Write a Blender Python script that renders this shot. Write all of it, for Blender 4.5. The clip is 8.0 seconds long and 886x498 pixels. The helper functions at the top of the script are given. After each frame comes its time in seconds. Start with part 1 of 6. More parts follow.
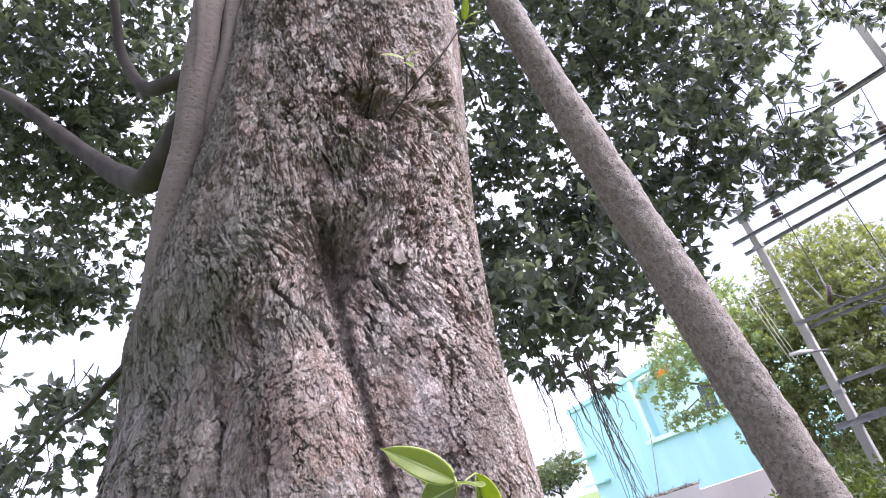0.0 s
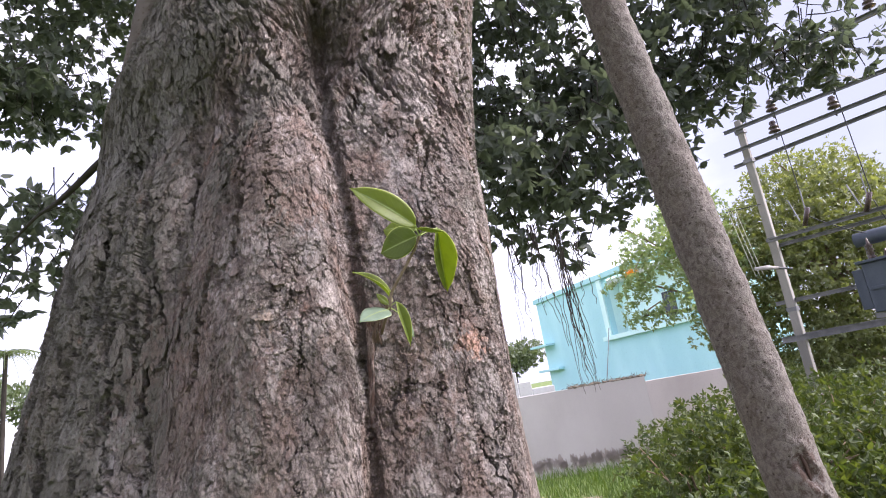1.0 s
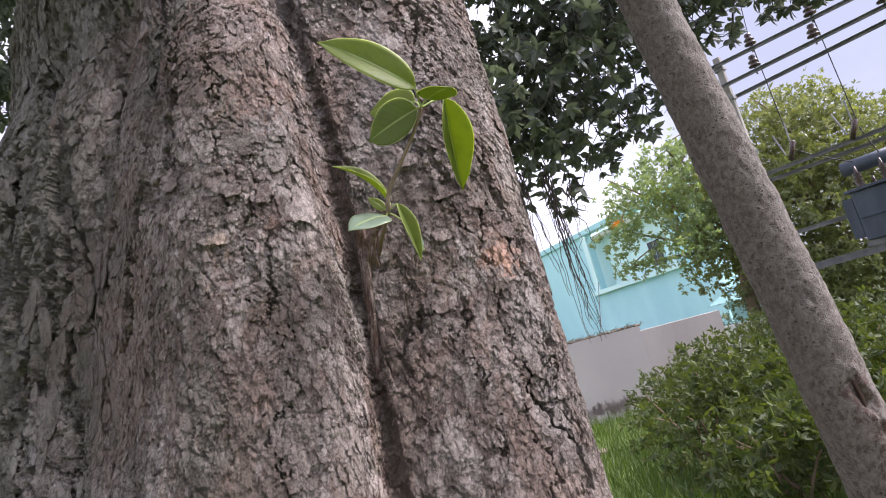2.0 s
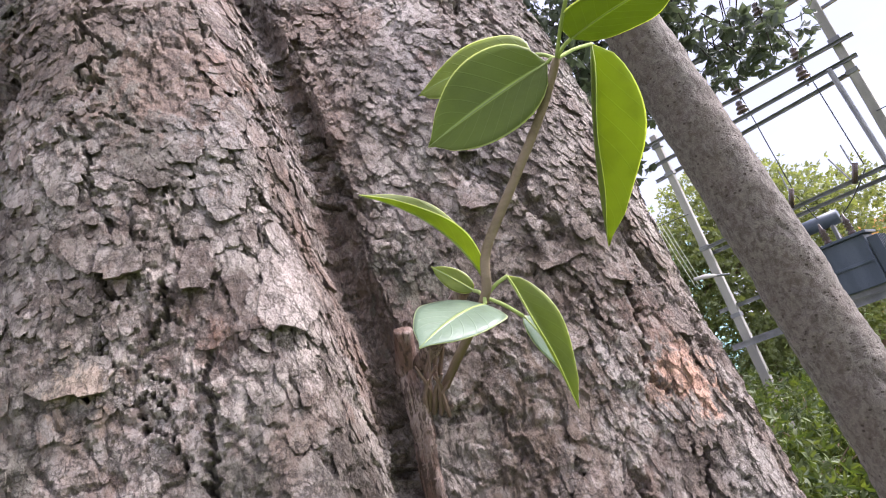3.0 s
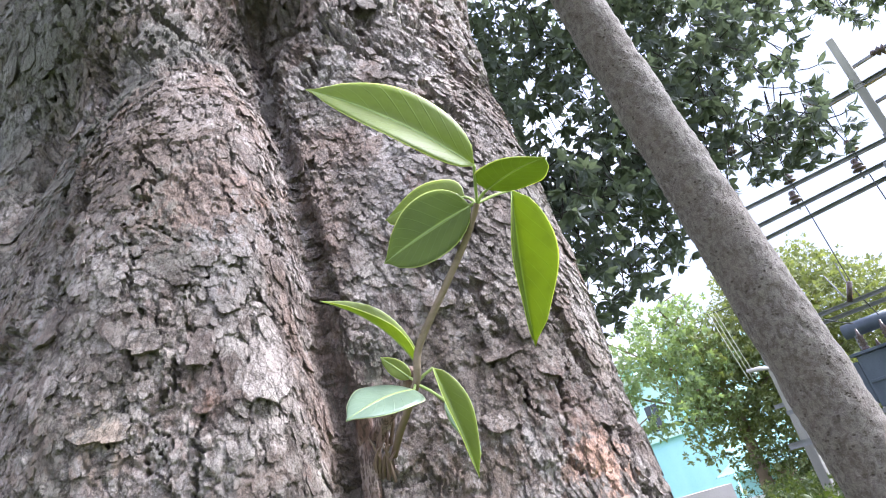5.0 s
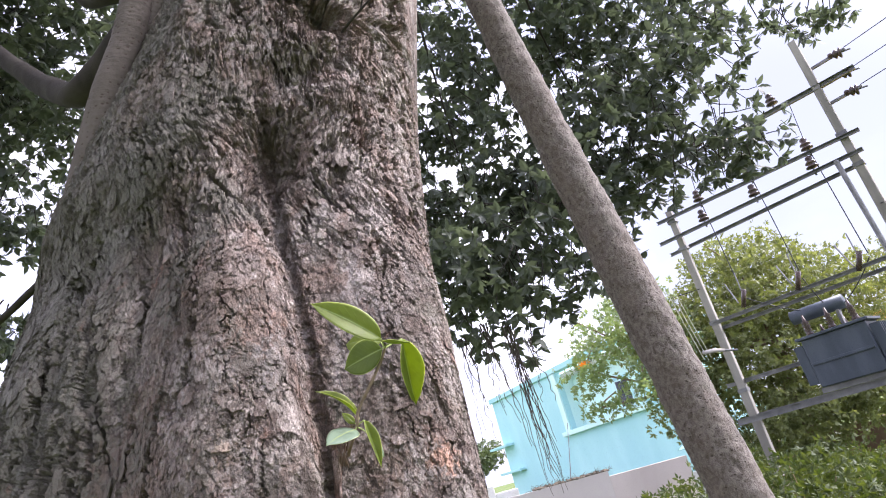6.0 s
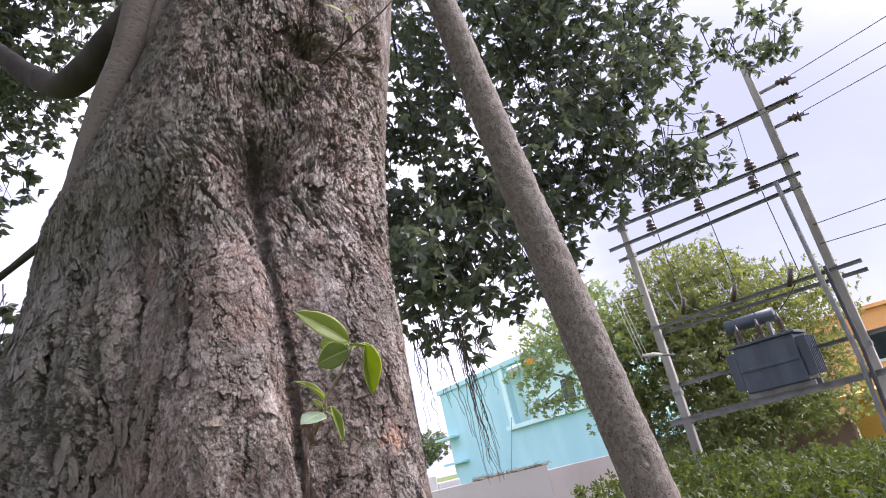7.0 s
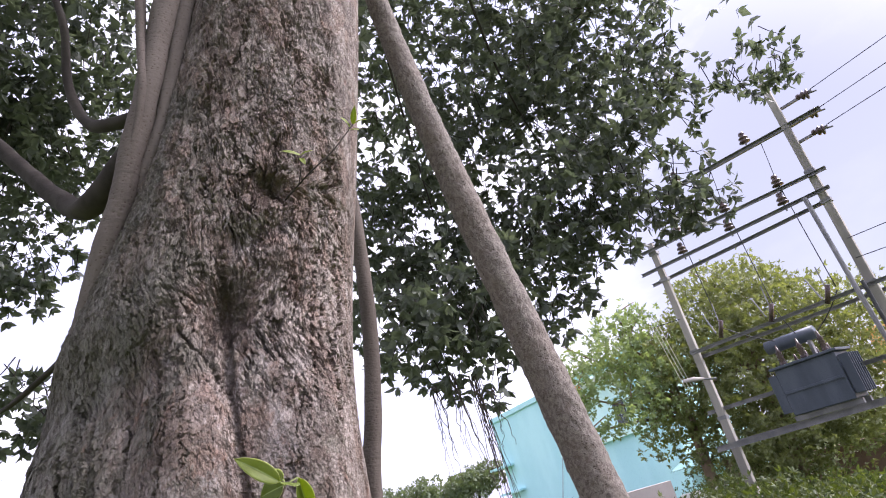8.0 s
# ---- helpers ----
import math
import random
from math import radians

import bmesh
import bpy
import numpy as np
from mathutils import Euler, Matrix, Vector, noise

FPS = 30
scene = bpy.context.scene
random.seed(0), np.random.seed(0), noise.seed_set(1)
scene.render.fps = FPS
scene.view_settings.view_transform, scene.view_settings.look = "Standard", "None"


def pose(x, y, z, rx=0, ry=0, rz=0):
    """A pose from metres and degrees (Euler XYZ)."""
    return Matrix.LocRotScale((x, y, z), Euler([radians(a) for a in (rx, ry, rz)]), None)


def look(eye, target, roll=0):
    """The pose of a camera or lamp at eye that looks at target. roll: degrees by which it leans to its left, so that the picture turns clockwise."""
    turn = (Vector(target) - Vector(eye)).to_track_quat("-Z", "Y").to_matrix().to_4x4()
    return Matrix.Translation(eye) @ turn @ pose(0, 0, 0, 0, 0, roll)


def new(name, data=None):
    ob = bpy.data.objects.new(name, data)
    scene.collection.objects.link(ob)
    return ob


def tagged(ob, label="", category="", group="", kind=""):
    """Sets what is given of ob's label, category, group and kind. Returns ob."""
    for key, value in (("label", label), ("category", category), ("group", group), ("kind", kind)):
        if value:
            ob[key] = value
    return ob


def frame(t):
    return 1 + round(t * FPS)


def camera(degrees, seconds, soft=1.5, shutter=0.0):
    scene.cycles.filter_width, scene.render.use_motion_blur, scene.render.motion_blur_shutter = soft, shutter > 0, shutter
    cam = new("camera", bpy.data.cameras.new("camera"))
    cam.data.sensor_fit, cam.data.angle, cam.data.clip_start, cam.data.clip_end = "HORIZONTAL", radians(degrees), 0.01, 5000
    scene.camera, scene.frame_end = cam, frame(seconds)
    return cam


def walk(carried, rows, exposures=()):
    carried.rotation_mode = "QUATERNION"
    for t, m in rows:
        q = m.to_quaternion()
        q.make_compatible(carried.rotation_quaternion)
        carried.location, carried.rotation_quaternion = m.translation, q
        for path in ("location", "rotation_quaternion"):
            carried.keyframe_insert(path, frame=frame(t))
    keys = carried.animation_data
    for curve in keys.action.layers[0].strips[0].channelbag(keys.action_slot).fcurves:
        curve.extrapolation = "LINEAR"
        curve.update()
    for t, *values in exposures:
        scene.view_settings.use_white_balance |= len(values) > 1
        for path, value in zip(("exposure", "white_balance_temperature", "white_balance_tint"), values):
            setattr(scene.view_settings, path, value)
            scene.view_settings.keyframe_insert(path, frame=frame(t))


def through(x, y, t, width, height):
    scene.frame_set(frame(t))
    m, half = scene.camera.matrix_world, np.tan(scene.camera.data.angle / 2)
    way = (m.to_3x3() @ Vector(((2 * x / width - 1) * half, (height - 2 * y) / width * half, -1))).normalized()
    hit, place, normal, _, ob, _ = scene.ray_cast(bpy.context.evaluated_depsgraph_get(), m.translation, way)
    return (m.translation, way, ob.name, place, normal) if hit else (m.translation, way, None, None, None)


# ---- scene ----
cam = camera(69.2, 8.0, soft=1.05)
PATH = [
    (0, (-0.0024, -0.0059, 1.7618), (0.2592, 1.8115, 2.5531), -18.06),
    (0.5, (-0.0327, 0.0573, 1.6544), (0.2402, 1.9733, 2.1613), -13.26),
    (1, (-0.0252, 0.0275, 1.5948), (0.2079, 1.9627, 2.0416), -9.91),
    (1.5, (-0.0003, 0.1039, 1.5719), (0.2522, 2.0582, 1.9158), -14.76),
    (1.7, (-0.0202, 0.1771, 1.5642), (0.2196, 2.1336, 1.9012), -15.05),
    (2.8, (-0.0805, 0.5977, 1.6426), (0.3999, 2.4736, 2.1442), -16.98),
    (3, (-0.0913, 0.6590, 1.6780), (0.4091, 2.5181, 2.2216), -19.21),
    (3.5, (-0.0915, 0.6758, 1.6864), (0.4467, 2.5249, 2.2262), -19.21),
    (4, (-0.1033, 0.7068, 1.6369), (0.4278, 2.5666, 2.1435), -16.08),
    (4.5, (-0.0854, 0.6697, 1.6445), (0.4207, 2.4726, 2.3442), -15.77),
    (5, (-0.0519, 0.5646, 1.6473), (0.3541, 2.3526, 2.4465), -16.00),
    (5.2, (-0.0312, 0.5060, 1.6210), (0.3609, 2.2772, 2.4645), -15.96),
    (6.3, (-0.0602, -0.0677, 1.6063), (0.4327, 1.7487, 2.2834), -13.94),
    (6.5, (-0.1153, -0.0841, 1.5760), (0.4168, 1.7129, 2.2741), -11.37),
    (7, (-0.0870, -0.1804, 1.5874), (0.4779, 1.6245, 2.2394), -13.21),
    (7.5, (0.0611, -0.3780, 1.6117), (0.5162, 1.4496, 2.2816), -15.14),
    (8, (0.1575, -0.5114, 1.6733), (0.5954, 1.2895, 2.4276), -15.94),
]
walk(cam, [(t, look(eye, target, roll)) for t, eye, target, roll in PATH],
     exposures=[(0, 1.96, 5920, 26), (0.5, 1.53, 6160, 24), (1.0, 1.47, 6220, 24), (1.7, 1.13, 6250, 22), (2.8, 1.69, 6180, 22), (3.5, 1.76, 6170, 21), (4.0, 2.01, 6090, 20), (4.5, 1.97, 6030, 18), (5.0, 1.99, 5720, 15), (6.3, 1.52, 6220, 24), (8, 1.35, 6220, 25)])

# ---- world, sun ----
SUN_AZ, SUN_EL = 98.0, 48.0      # degrees clockwise from +y, above the horizon
world = bpy.data.worlds.new("overcast_sky")
scene.world = world
world.use_nodes = True
wn, wl = world.node_tree.nodes, world.node_tree.links
wn.clear()
w_out = wn.new("ShaderNodeOutputWorld")
w_bg = wn.new("ShaderNodeBackground")
w_sky = wn.new("ShaderNodeTexSky")
w_sky.sky_type = "NISHITA"
w_sky.sun_disc = False
w_sky.sun_elevation = radians(SUN_EL)
w_sky.sun_rotation = radians(SUN_AZ)
w_co = wn.new("ShaderNodeTexCoord")
w_map = wn.new("ShaderNodeMapping")
w_map.inputs["Scale"].default_value = (1.6, 1.6, 3.2)
w_noise = wn.new("ShaderNodeTexNoise")
w_noise.inputs["Scale"].default_value = 1.5
w_noise.inputs["Detail"].default_value = 7
w_noise.inputs["Roughness"].default_value = 0.55
w_ramp = wn.new("ShaderNodeValToRGB")
w_ramp.color_ramp.elements[0].position, w_ramp.color_ramp.elements[0].color = 0.41, (0.31, 0.325, 0.43, 1)
w_ramp.color_ramp.elements[1].position, w_ramp.color_ramp.elements[1].color = 0.62, (0.69, 0.69, 0.74, 1)
# thin cloud glows round the hidden sun
w_dot = wn.new("ShaderNodeVectorMath")
w_dot.operation = "DOT_PRODUCT"
w_dot.inputs[1].default_value = (math.sin(radians(SUN_AZ)) * math.cos(radians(SUN_EL)),
                                 math.cos(radians(SUN_AZ)) * math.cos(radians(SUN_EL)), math.sin(radians(SUN_EL)))
w_glow = wn.new("ShaderNodeMapRange")
w_glow.interpolation_type = "SMOOTHSTEP"
w_glow.inputs["From Min"].default_value, w_glow.inputs["From Max"].default_value = 0.68, 1.0
w_glow.inputs["To Min"].default_value, w_glow.inputs["To Max"].default_value = 1.0, 2.6
w_mul = wn.new("ShaderNodeVectorMath")
w_mul.operation = "SCALE"
w_skys = wn.new("ShaderNodeVectorMath")
w_skys.operation = "SCALE"
w_skys.inputs["Scale"].default_value = 0.09
w_add = wn.new("ShaderNodeMix")
w_add.data_type = "RGBA"
w_add.inputs["Factor"].default_value = 0.85
wl.new(w_co.outputs["Generated"], w_map.inputs["Vector"])
wl.new(w_map.outputs["Vector"], w_noise.inputs["Vector"])
wl.new(w_noise.outputs["Fac"], w_ramp.inputs["Fac"])
wl.new(w_co.outputs["Generated"], w_dot.inputs[0])
wl.new(w_dot.outputs["Value"], w_glow.inputs["Value"])
# a grey-lilac bank of cloud stands low past the poles
w_bank = wn.new("ShaderNodeVectorMath")
w_bank.operation = "DOT_PRODUCT"
w_bank.inputs[1].default_value = (math.sin(radians(52)) * math.cos(radians(10)), math.cos(radians(52)) * math.cos(radians(10)), math.sin(radians(10)))
w_fall = wn.new("ShaderNodeMapRange")
w_fall.interpolation_type = "SMOOTHSTEP"
w_fall.inputs["From Min"].default_value, w_fall.inputs["From Max"].default_value = 0.85, 0.975
w_fall.inputs["To Min"].default_value, w_fall.inputs["To Max"].default_value = 0.0, 0.90
w_mixb = wn.new("ShaderNodeMix")
w_mixb.data_type = "RGBA"
w_mixb.inputs[7].default_value = (0.190, 0.193, 0.222, 1)
wl.new(w_co.outputs["Generated"], w_bank.inputs[0])
wl.new(w_bank.outputs["Value"], w_fall.inputs["Value"])
wl.new(w_fall.outputs["Result"], w_mixb.inputs[0])
wl.new(w_ramp.outputs["Color"], w_mixb.inputs[6])
wl.new(w_mixb.outputs[2], w_mul.inputs[0])
wl.new(w_glow.outputs["Result"], w_mul.inputs["Scale"])
wl.new(w_sky.outputs["Color"], w_skys.inputs[0])
wl.new(w_skys.outputs["Vector"], w_add.inputs[6])
wl.new(w_mul.outputs["Vector"], w_add.inputs[7])
wl.new(w_add.outputs[2], w_bg.inputs["Color"])
w_bg.inputs["Strength"].default_value = 1.36
wl.new(w_bg.outputs["Background"], w_out.inputs["Surface"])

sun = new("sun", bpy.data.lights.new("sun", "SUN"))
sun.data.energy, sun.data.angle, sun.data.color = 3.8, radians(32), (1.0, 0.96, 0.9)
sun.matrix_world = look((math.sin(radians(SUN_AZ)) * 20, math.cos(radians(SUN_AZ)) * 20, 20 * math.tan(radians(SUN_EL))), (0, 0, 0))


# ---- materials ----
class Nodes:
    """A small hand for writing node materials."""

    def __init__(self, name):
        self.mat = bpy.data.materials.new(name)
        self.mat.use_nodes = True
        self.n, self.l = self.mat.node_tree.nodes, self.mat.node_tree.links
        self.bsdf = self.n["Principled BSDF"]
        self.out = self.n["Material Output"]
        self.co = self.n.new("ShaderNodeTexCoord")

    def put(self, socket, value):
        if hasattr(value, "links"):
            self.l.new(value, socket)
        elif isinstance(value, tuple) and len(value) == 3 and socket.type == "RGBA":
            socket.default_value = (*value, 1)
        else:
            socket.default_value = value

    def vec(self, scale=(1, 1, 1), kind="Object", turn=(0, 0, 0)):
        m = self.n.new("ShaderNodeMapping")
        m.inputs["Scale"].default_value = scale
        m.inputs["Rotation"].default_value = turn
        self.l.new(self.co.outputs[kind], m.inputs["Vector"])
        return m.outputs["Vector"]

    def noise(self, vec, scale, detail=5, rough=0.55, distort=0.0):
        t = self.n.new("ShaderNodeTexNoise")
        self.l.new(vec, t.inputs["Vector"])
        t.inputs["Scale"].default_value, t.inputs["Detail"].default_value = scale, detail
        t.inputs["Roughness"].default_value, t.inputs["Distortion"].default_value = rough, distort
        return t.outputs["Fac"]

    def cells(self, vec, scale, feature="F1", rand=1.0):
        t = self.n.new("ShaderNodeTexVoronoi")
        t.feature = feature
        self.l.new(vec, t.inputs["Vector"])
        t.inputs["Scale"].default_value, t.inputs["Randomness"].default_value = scale, rand
        return t.outputs["Distance"]

    def ramp(self, fac, lo, hi, a=0.0, b=1.0):
        r = self.n.new("ShaderNodeMapRange")
        r.interpolation_type = "SMOOTHSTEP"
        self.l.new(fac, r.inputs["Value"])
        for key, v in (("From Min", lo), ("From Max", hi), ("To Min", a), ("To Max", b)):
            r.inputs[key].default_value = v
        return r.outputs["Result"]

    def mix(self, fac, a, b, blend="MIX"):
        m = self.n.new("ShaderNodeMix")
        m.data_type, m.blend_type = "RGBA", blend
        for s, v in ((m.inputs[0], fac), (m.inputs[6], a), (m.inputs[7], b)):
            self.put(s, v)
        return m.outputs[2]

    def calc(self, op, a, b=0.0):
        m = self.n.new("ShaderNodeMath")
        m.operation = op
        self.put(m.inputs[0], a)
        self.put(m.inputs[1], b)
        return m.outputs[0]

    def bump(self, height, strength, distance, after=None):
        b = self.n.new("ShaderNodeBump")
        b.inputs["Strength"].default_value, b.inputs["Distance"].default_value = strength, distance
        self.l.new(height, b.inputs["Height"])
        if after is not None:
            self.l.new(after, b.inputs["Normal"])
        return b.outputs["Normal"]

    def done(self, color, rough, normal=None, metal=0.0, spec=0.5):
        self.put(self.bsdf.inputs["Base Color"], color)
        self.put(self.bsdf.inputs["Roughness"], rough)
        self.put(self.bsdf.inputs["Metallic"], metal)
        self.put(self.bsdf.inputs["Specular IOR Level"], spec)
        if normal is not None:
            self.l.new(normal, self.bsdf.inputs["Normal"])
        return self.mat


def plain(name, a, b, rough=0.75, scale=4.0, fine=60.0, relief=0.002, metal=0.0, streak=(1, 1, 1), spec=0.4):
    """A worn surface of two near colours, with coarse stains and fine grain."""
    k = Nodes(name)
    v = k.vec(streak)
    big = k.ramp(k.noise(v, scale, 6), 0.35, 0.68)
    small = k.noise(k.vec(), fine, 4)
    col = k.mix(big, a, b)
    dark = tuple(c * 0.6 for c in a)
    col = k.mix(k.ramp(small, 0.55, 0.75, 0.0, 0.5), col, dark)
    return k.done(col, k.ramp(small, 0.3, 0.7, rough - 0.08, min(1.0, rough + 0.1)), k.bump(small, 0.6, relief), metal, spec)


def bark_material():
    k = Nodes("rough_grey_bark")
    o = k.vec()

    def bend(size, amount, stretch):
        t = k.n.new("ShaderNodeTexNoise")
        k.l.new(o, t.inputs["Vector"])
        t.inputs["Scale"].default_value, t.inputs["Detail"].default_value, t.inputs["Roughness"].default_value = size, 7, 0.66
        m = k.n.new("ShaderNodeVectorMath")
        m.operation = "MULTIPLY_ADD"
        k.l.new(t.outputs["Color"], m.inputs[0])
        m.inputs[1].default_value = (amount, amount, amount)
        k.l.new(k.vec((1, 1, stretch)), m.inputs[2])
        return m.outputs[0]

    bent = bend(30, 0.050, 0.45)
    bent2 = bend(70, 0.022, 0.6)
    big = k.noise(o, 3.2, 6, 0.6)
    mid = k.noise(k.vec((1, 1, 0.5)), 17, 9, 0.70, 0.4)
    fine = k.noise(k.vec((1, 1, 0.6)), 120, 8, 0.72, 0.3)
    grain = k.noise(k.vec((1, 1, 0.55)), 360, 6, 0.70, 0.5)
    pits = k.noise(k.vec((1, 1, 0.7)), 620, 3, 0.55, 0.8)
    fibre = k.noise(k.vec((1, 1, 0.10)), 190, 6, 0.65, 0.2)
    # layered scales: a noise cut into terraces
    layer2 = k.noise(bent2, 95, 5, 0.62)
    terr2 = k.calc("SNAP", layer2, 0.07)
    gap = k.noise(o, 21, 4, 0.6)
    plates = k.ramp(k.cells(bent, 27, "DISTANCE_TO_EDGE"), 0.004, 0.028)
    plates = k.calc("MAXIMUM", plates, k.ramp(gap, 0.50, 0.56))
    flakes = k.ramp(k.cells(bent2, 66, "DISTANCE_TO_EDGE"), 0.006, 0.048)
    flakes = k.calc("MAXIMUM", flakes, k.ramp(gap, 0.43, 0.49, 0.95, 0.0))
    pit = k.ramp(pits, 0.59, 0.65)

    def shingle(vec, size):
        """Overlapping flakes: each cell has its own height and is lifted at its lower rim."""
        v = k.n.new("ShaderNodeTexVoronoi")
        k.l.new(vec, v.inputs["Vector"])
        v.inputs["Scale"].default_value = size
        off = k.n.new("ShaderNodeVectorMath")
        off.operation = "SUBTRACT"
        k.l.new(vec, off.inputs[0])
        k.l.new(v.outputs["Position"], off.inputs[1])
        dot = k.n.new("ShaderNodeVectorMath")
        dot.operation = "DOT_PRODUCT"
        k.l.new(off.outputs[0], dot.inputs[0])
        dot.inputs[1].default_value = (0.25 * size, 0.25 * size, -0.8 * size)
        own = k.n.new("ShaderNodeSeparateColor")
        k.l.new(v.outputs["Color"], own.inputs[0])
        return k.calc("ADD", k.calc("MULTIPLY", own.outputs[0], 0.7), dot.outputs["Value"]), own.outputs[1]

    sh1, tone1 = shingle(bend(26, 0.040, 0.50), 27)
    sh2, tone2 = shingle(bend(48, 0.024, 0.60), 58)
    sh3, tone3 = shingle(bent2, 125)
    plate = k.n.new("ShaderNodeAttribute")
    plate.attribute_name = "plate_tone"
    flake_tone = k.calc("ADD", k.calc("MULTIPLY", tone1, 0.25), k.calc("ADD", k.calc("MULTIPLY", tone2, 0.25), k.calc("MULTIPLY", tone3, 0.15)))
    tone = k.calc("ADD", k.calc("ADD", k.calc("MULTIPLY", plate.outputs["Fac"], 0.35), flake_tone), k.ramp(mid, 0.3, 0.7, -0.20, 0.20))
    col = k.mix(k.ramp(tone, 0.26, 0.60), (0.122, 0.090, 0.074), (0.350, 0.305, 0.272))
    col = k.mix(k.ramp(tone, 0.58, 0.80, 0, 0.45), col, (0.44, 0.392, 0.352))
    brown = k.noise(k.vec((1, 1, 0.45), turn=(0.1, 0.4, 0.9)), 13, 8, 0.68, 0.3)
    col = k.mix(k.ramp(brown, 0.47, 0.56, 0, 0.75), col, (0.190, 0.125, 0.095))
    col = k.mix(k.ramp(fine, 0.51, 0.60, 0, 0.14), col, (0.52, 0.462, 0.436))
    col = k.mix(k.ramp(fine, 0.48, 0.39, 0, 0.24), col, (0.105, 0.076, 0.063))
    col = k.mix(k.ramp(grain, 0.52, 0.60, 0, 0.15), col, (0.58, 0.52, 0.495))
    col = k.mix(k.ramp(grain, 0.47, 0.40, 0, 0.22), col, (0.085, 0.062, 0.052))
    col = k.mix(k.calc("MULTIPLY", k.ramp(big, 0.55, 0.40), k.ramp(fibre, 0.55, 0.68, 0, 0.6)), col, (0.16, 0.118, 0.100))
    # weathered dark stain, lilac lichen, algae and rusty flakes
    stain = k.noise(k.vec((1, 1, 0.55), turn=(0.2, 0.5, 0.3)), 8.0, 9, 0.70)
    col = k.mix(k.ramp(stain, 0.49, 0.62, 0, 0.56), col, (0.105, 0.090, 0.076))
    # old rain streaks that run down the trunk
    streak = k.noise(k.vec((1, 1, 0.16), turn=(0.05, 0.08, 0.6)), 15, 8, 0.66, 0.3)
    col = k.mix(k.ramp(streak, 0.47, 0.60, 0, 0.52), col, (0.118, 0.094, 0.078))
    # grey-green film on the left flank; it also paints in that side's shade
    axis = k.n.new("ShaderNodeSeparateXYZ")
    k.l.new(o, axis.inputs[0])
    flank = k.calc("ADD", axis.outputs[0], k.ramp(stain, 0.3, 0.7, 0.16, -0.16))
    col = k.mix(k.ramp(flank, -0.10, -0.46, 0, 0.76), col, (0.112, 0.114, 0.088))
    col = k.mix(k.calc("MULTIPLY", k.ramp(big, 0.50, 0.63), k.ramp(mid, 0.46, 0.62, 0, 0.35)), col, (0.40, 0.375, 0.375))
    alg = k.noise(k.vec((1, 1, 0.6), turn=(0.3, 0.2, 0)), 6.5, 8, 0.68)
    col = k.mix(k.ramp(alg, 0.57, 0.72, 0, 0.45), col, (0.185, 0.188, 0.145))
    rust = k.noise(k.vec((1, 1, 0.7), turn=(0, 0, 1.0)), 9.5, 9, 0.72)
    col = k.mix(k.ramp(rust, 0.60, 0.72, 0, 0.65), col, (0.30, 0.150, 0.100))
    # stains and darker patches with a shape of their own: scraped spot, rusty and ochre flakes, dark brown round the
    # knot and the hollow
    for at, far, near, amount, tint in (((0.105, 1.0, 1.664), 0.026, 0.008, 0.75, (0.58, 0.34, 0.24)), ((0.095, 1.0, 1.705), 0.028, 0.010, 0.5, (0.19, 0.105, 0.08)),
                                        # the wide brown patch on the left lobe also puts shade into its colour
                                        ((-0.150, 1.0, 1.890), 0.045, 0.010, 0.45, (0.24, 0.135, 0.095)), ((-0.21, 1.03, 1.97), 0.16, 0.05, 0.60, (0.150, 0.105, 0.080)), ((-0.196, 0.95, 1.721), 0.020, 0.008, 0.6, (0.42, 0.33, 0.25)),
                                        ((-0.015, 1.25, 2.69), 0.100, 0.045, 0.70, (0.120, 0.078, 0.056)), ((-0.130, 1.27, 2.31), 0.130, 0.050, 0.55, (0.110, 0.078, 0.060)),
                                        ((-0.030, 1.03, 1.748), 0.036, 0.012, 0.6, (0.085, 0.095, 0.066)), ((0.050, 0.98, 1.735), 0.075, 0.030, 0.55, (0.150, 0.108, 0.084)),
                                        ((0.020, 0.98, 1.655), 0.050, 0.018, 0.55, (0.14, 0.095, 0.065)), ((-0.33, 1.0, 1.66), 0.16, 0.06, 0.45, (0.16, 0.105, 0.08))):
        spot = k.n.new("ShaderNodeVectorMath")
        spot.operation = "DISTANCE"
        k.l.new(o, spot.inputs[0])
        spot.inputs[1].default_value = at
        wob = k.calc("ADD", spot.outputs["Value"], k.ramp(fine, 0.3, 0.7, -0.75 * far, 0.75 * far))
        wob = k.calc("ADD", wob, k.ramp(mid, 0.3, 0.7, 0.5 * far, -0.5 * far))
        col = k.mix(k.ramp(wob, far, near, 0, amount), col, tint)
    # near-black painted along splits and pits for the shade inside them
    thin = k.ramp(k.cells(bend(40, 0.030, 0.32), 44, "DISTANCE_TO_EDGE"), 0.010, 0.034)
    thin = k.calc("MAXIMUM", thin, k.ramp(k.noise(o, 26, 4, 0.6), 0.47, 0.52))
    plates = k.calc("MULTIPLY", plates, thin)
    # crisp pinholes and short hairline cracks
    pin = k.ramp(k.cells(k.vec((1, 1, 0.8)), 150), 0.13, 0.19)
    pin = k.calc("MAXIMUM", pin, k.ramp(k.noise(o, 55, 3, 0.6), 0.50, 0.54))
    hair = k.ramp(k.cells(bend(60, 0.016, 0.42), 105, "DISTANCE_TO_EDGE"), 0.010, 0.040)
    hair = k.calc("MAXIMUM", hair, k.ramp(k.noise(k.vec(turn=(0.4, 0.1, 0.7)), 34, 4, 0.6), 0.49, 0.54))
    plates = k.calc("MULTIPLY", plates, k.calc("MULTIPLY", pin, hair))
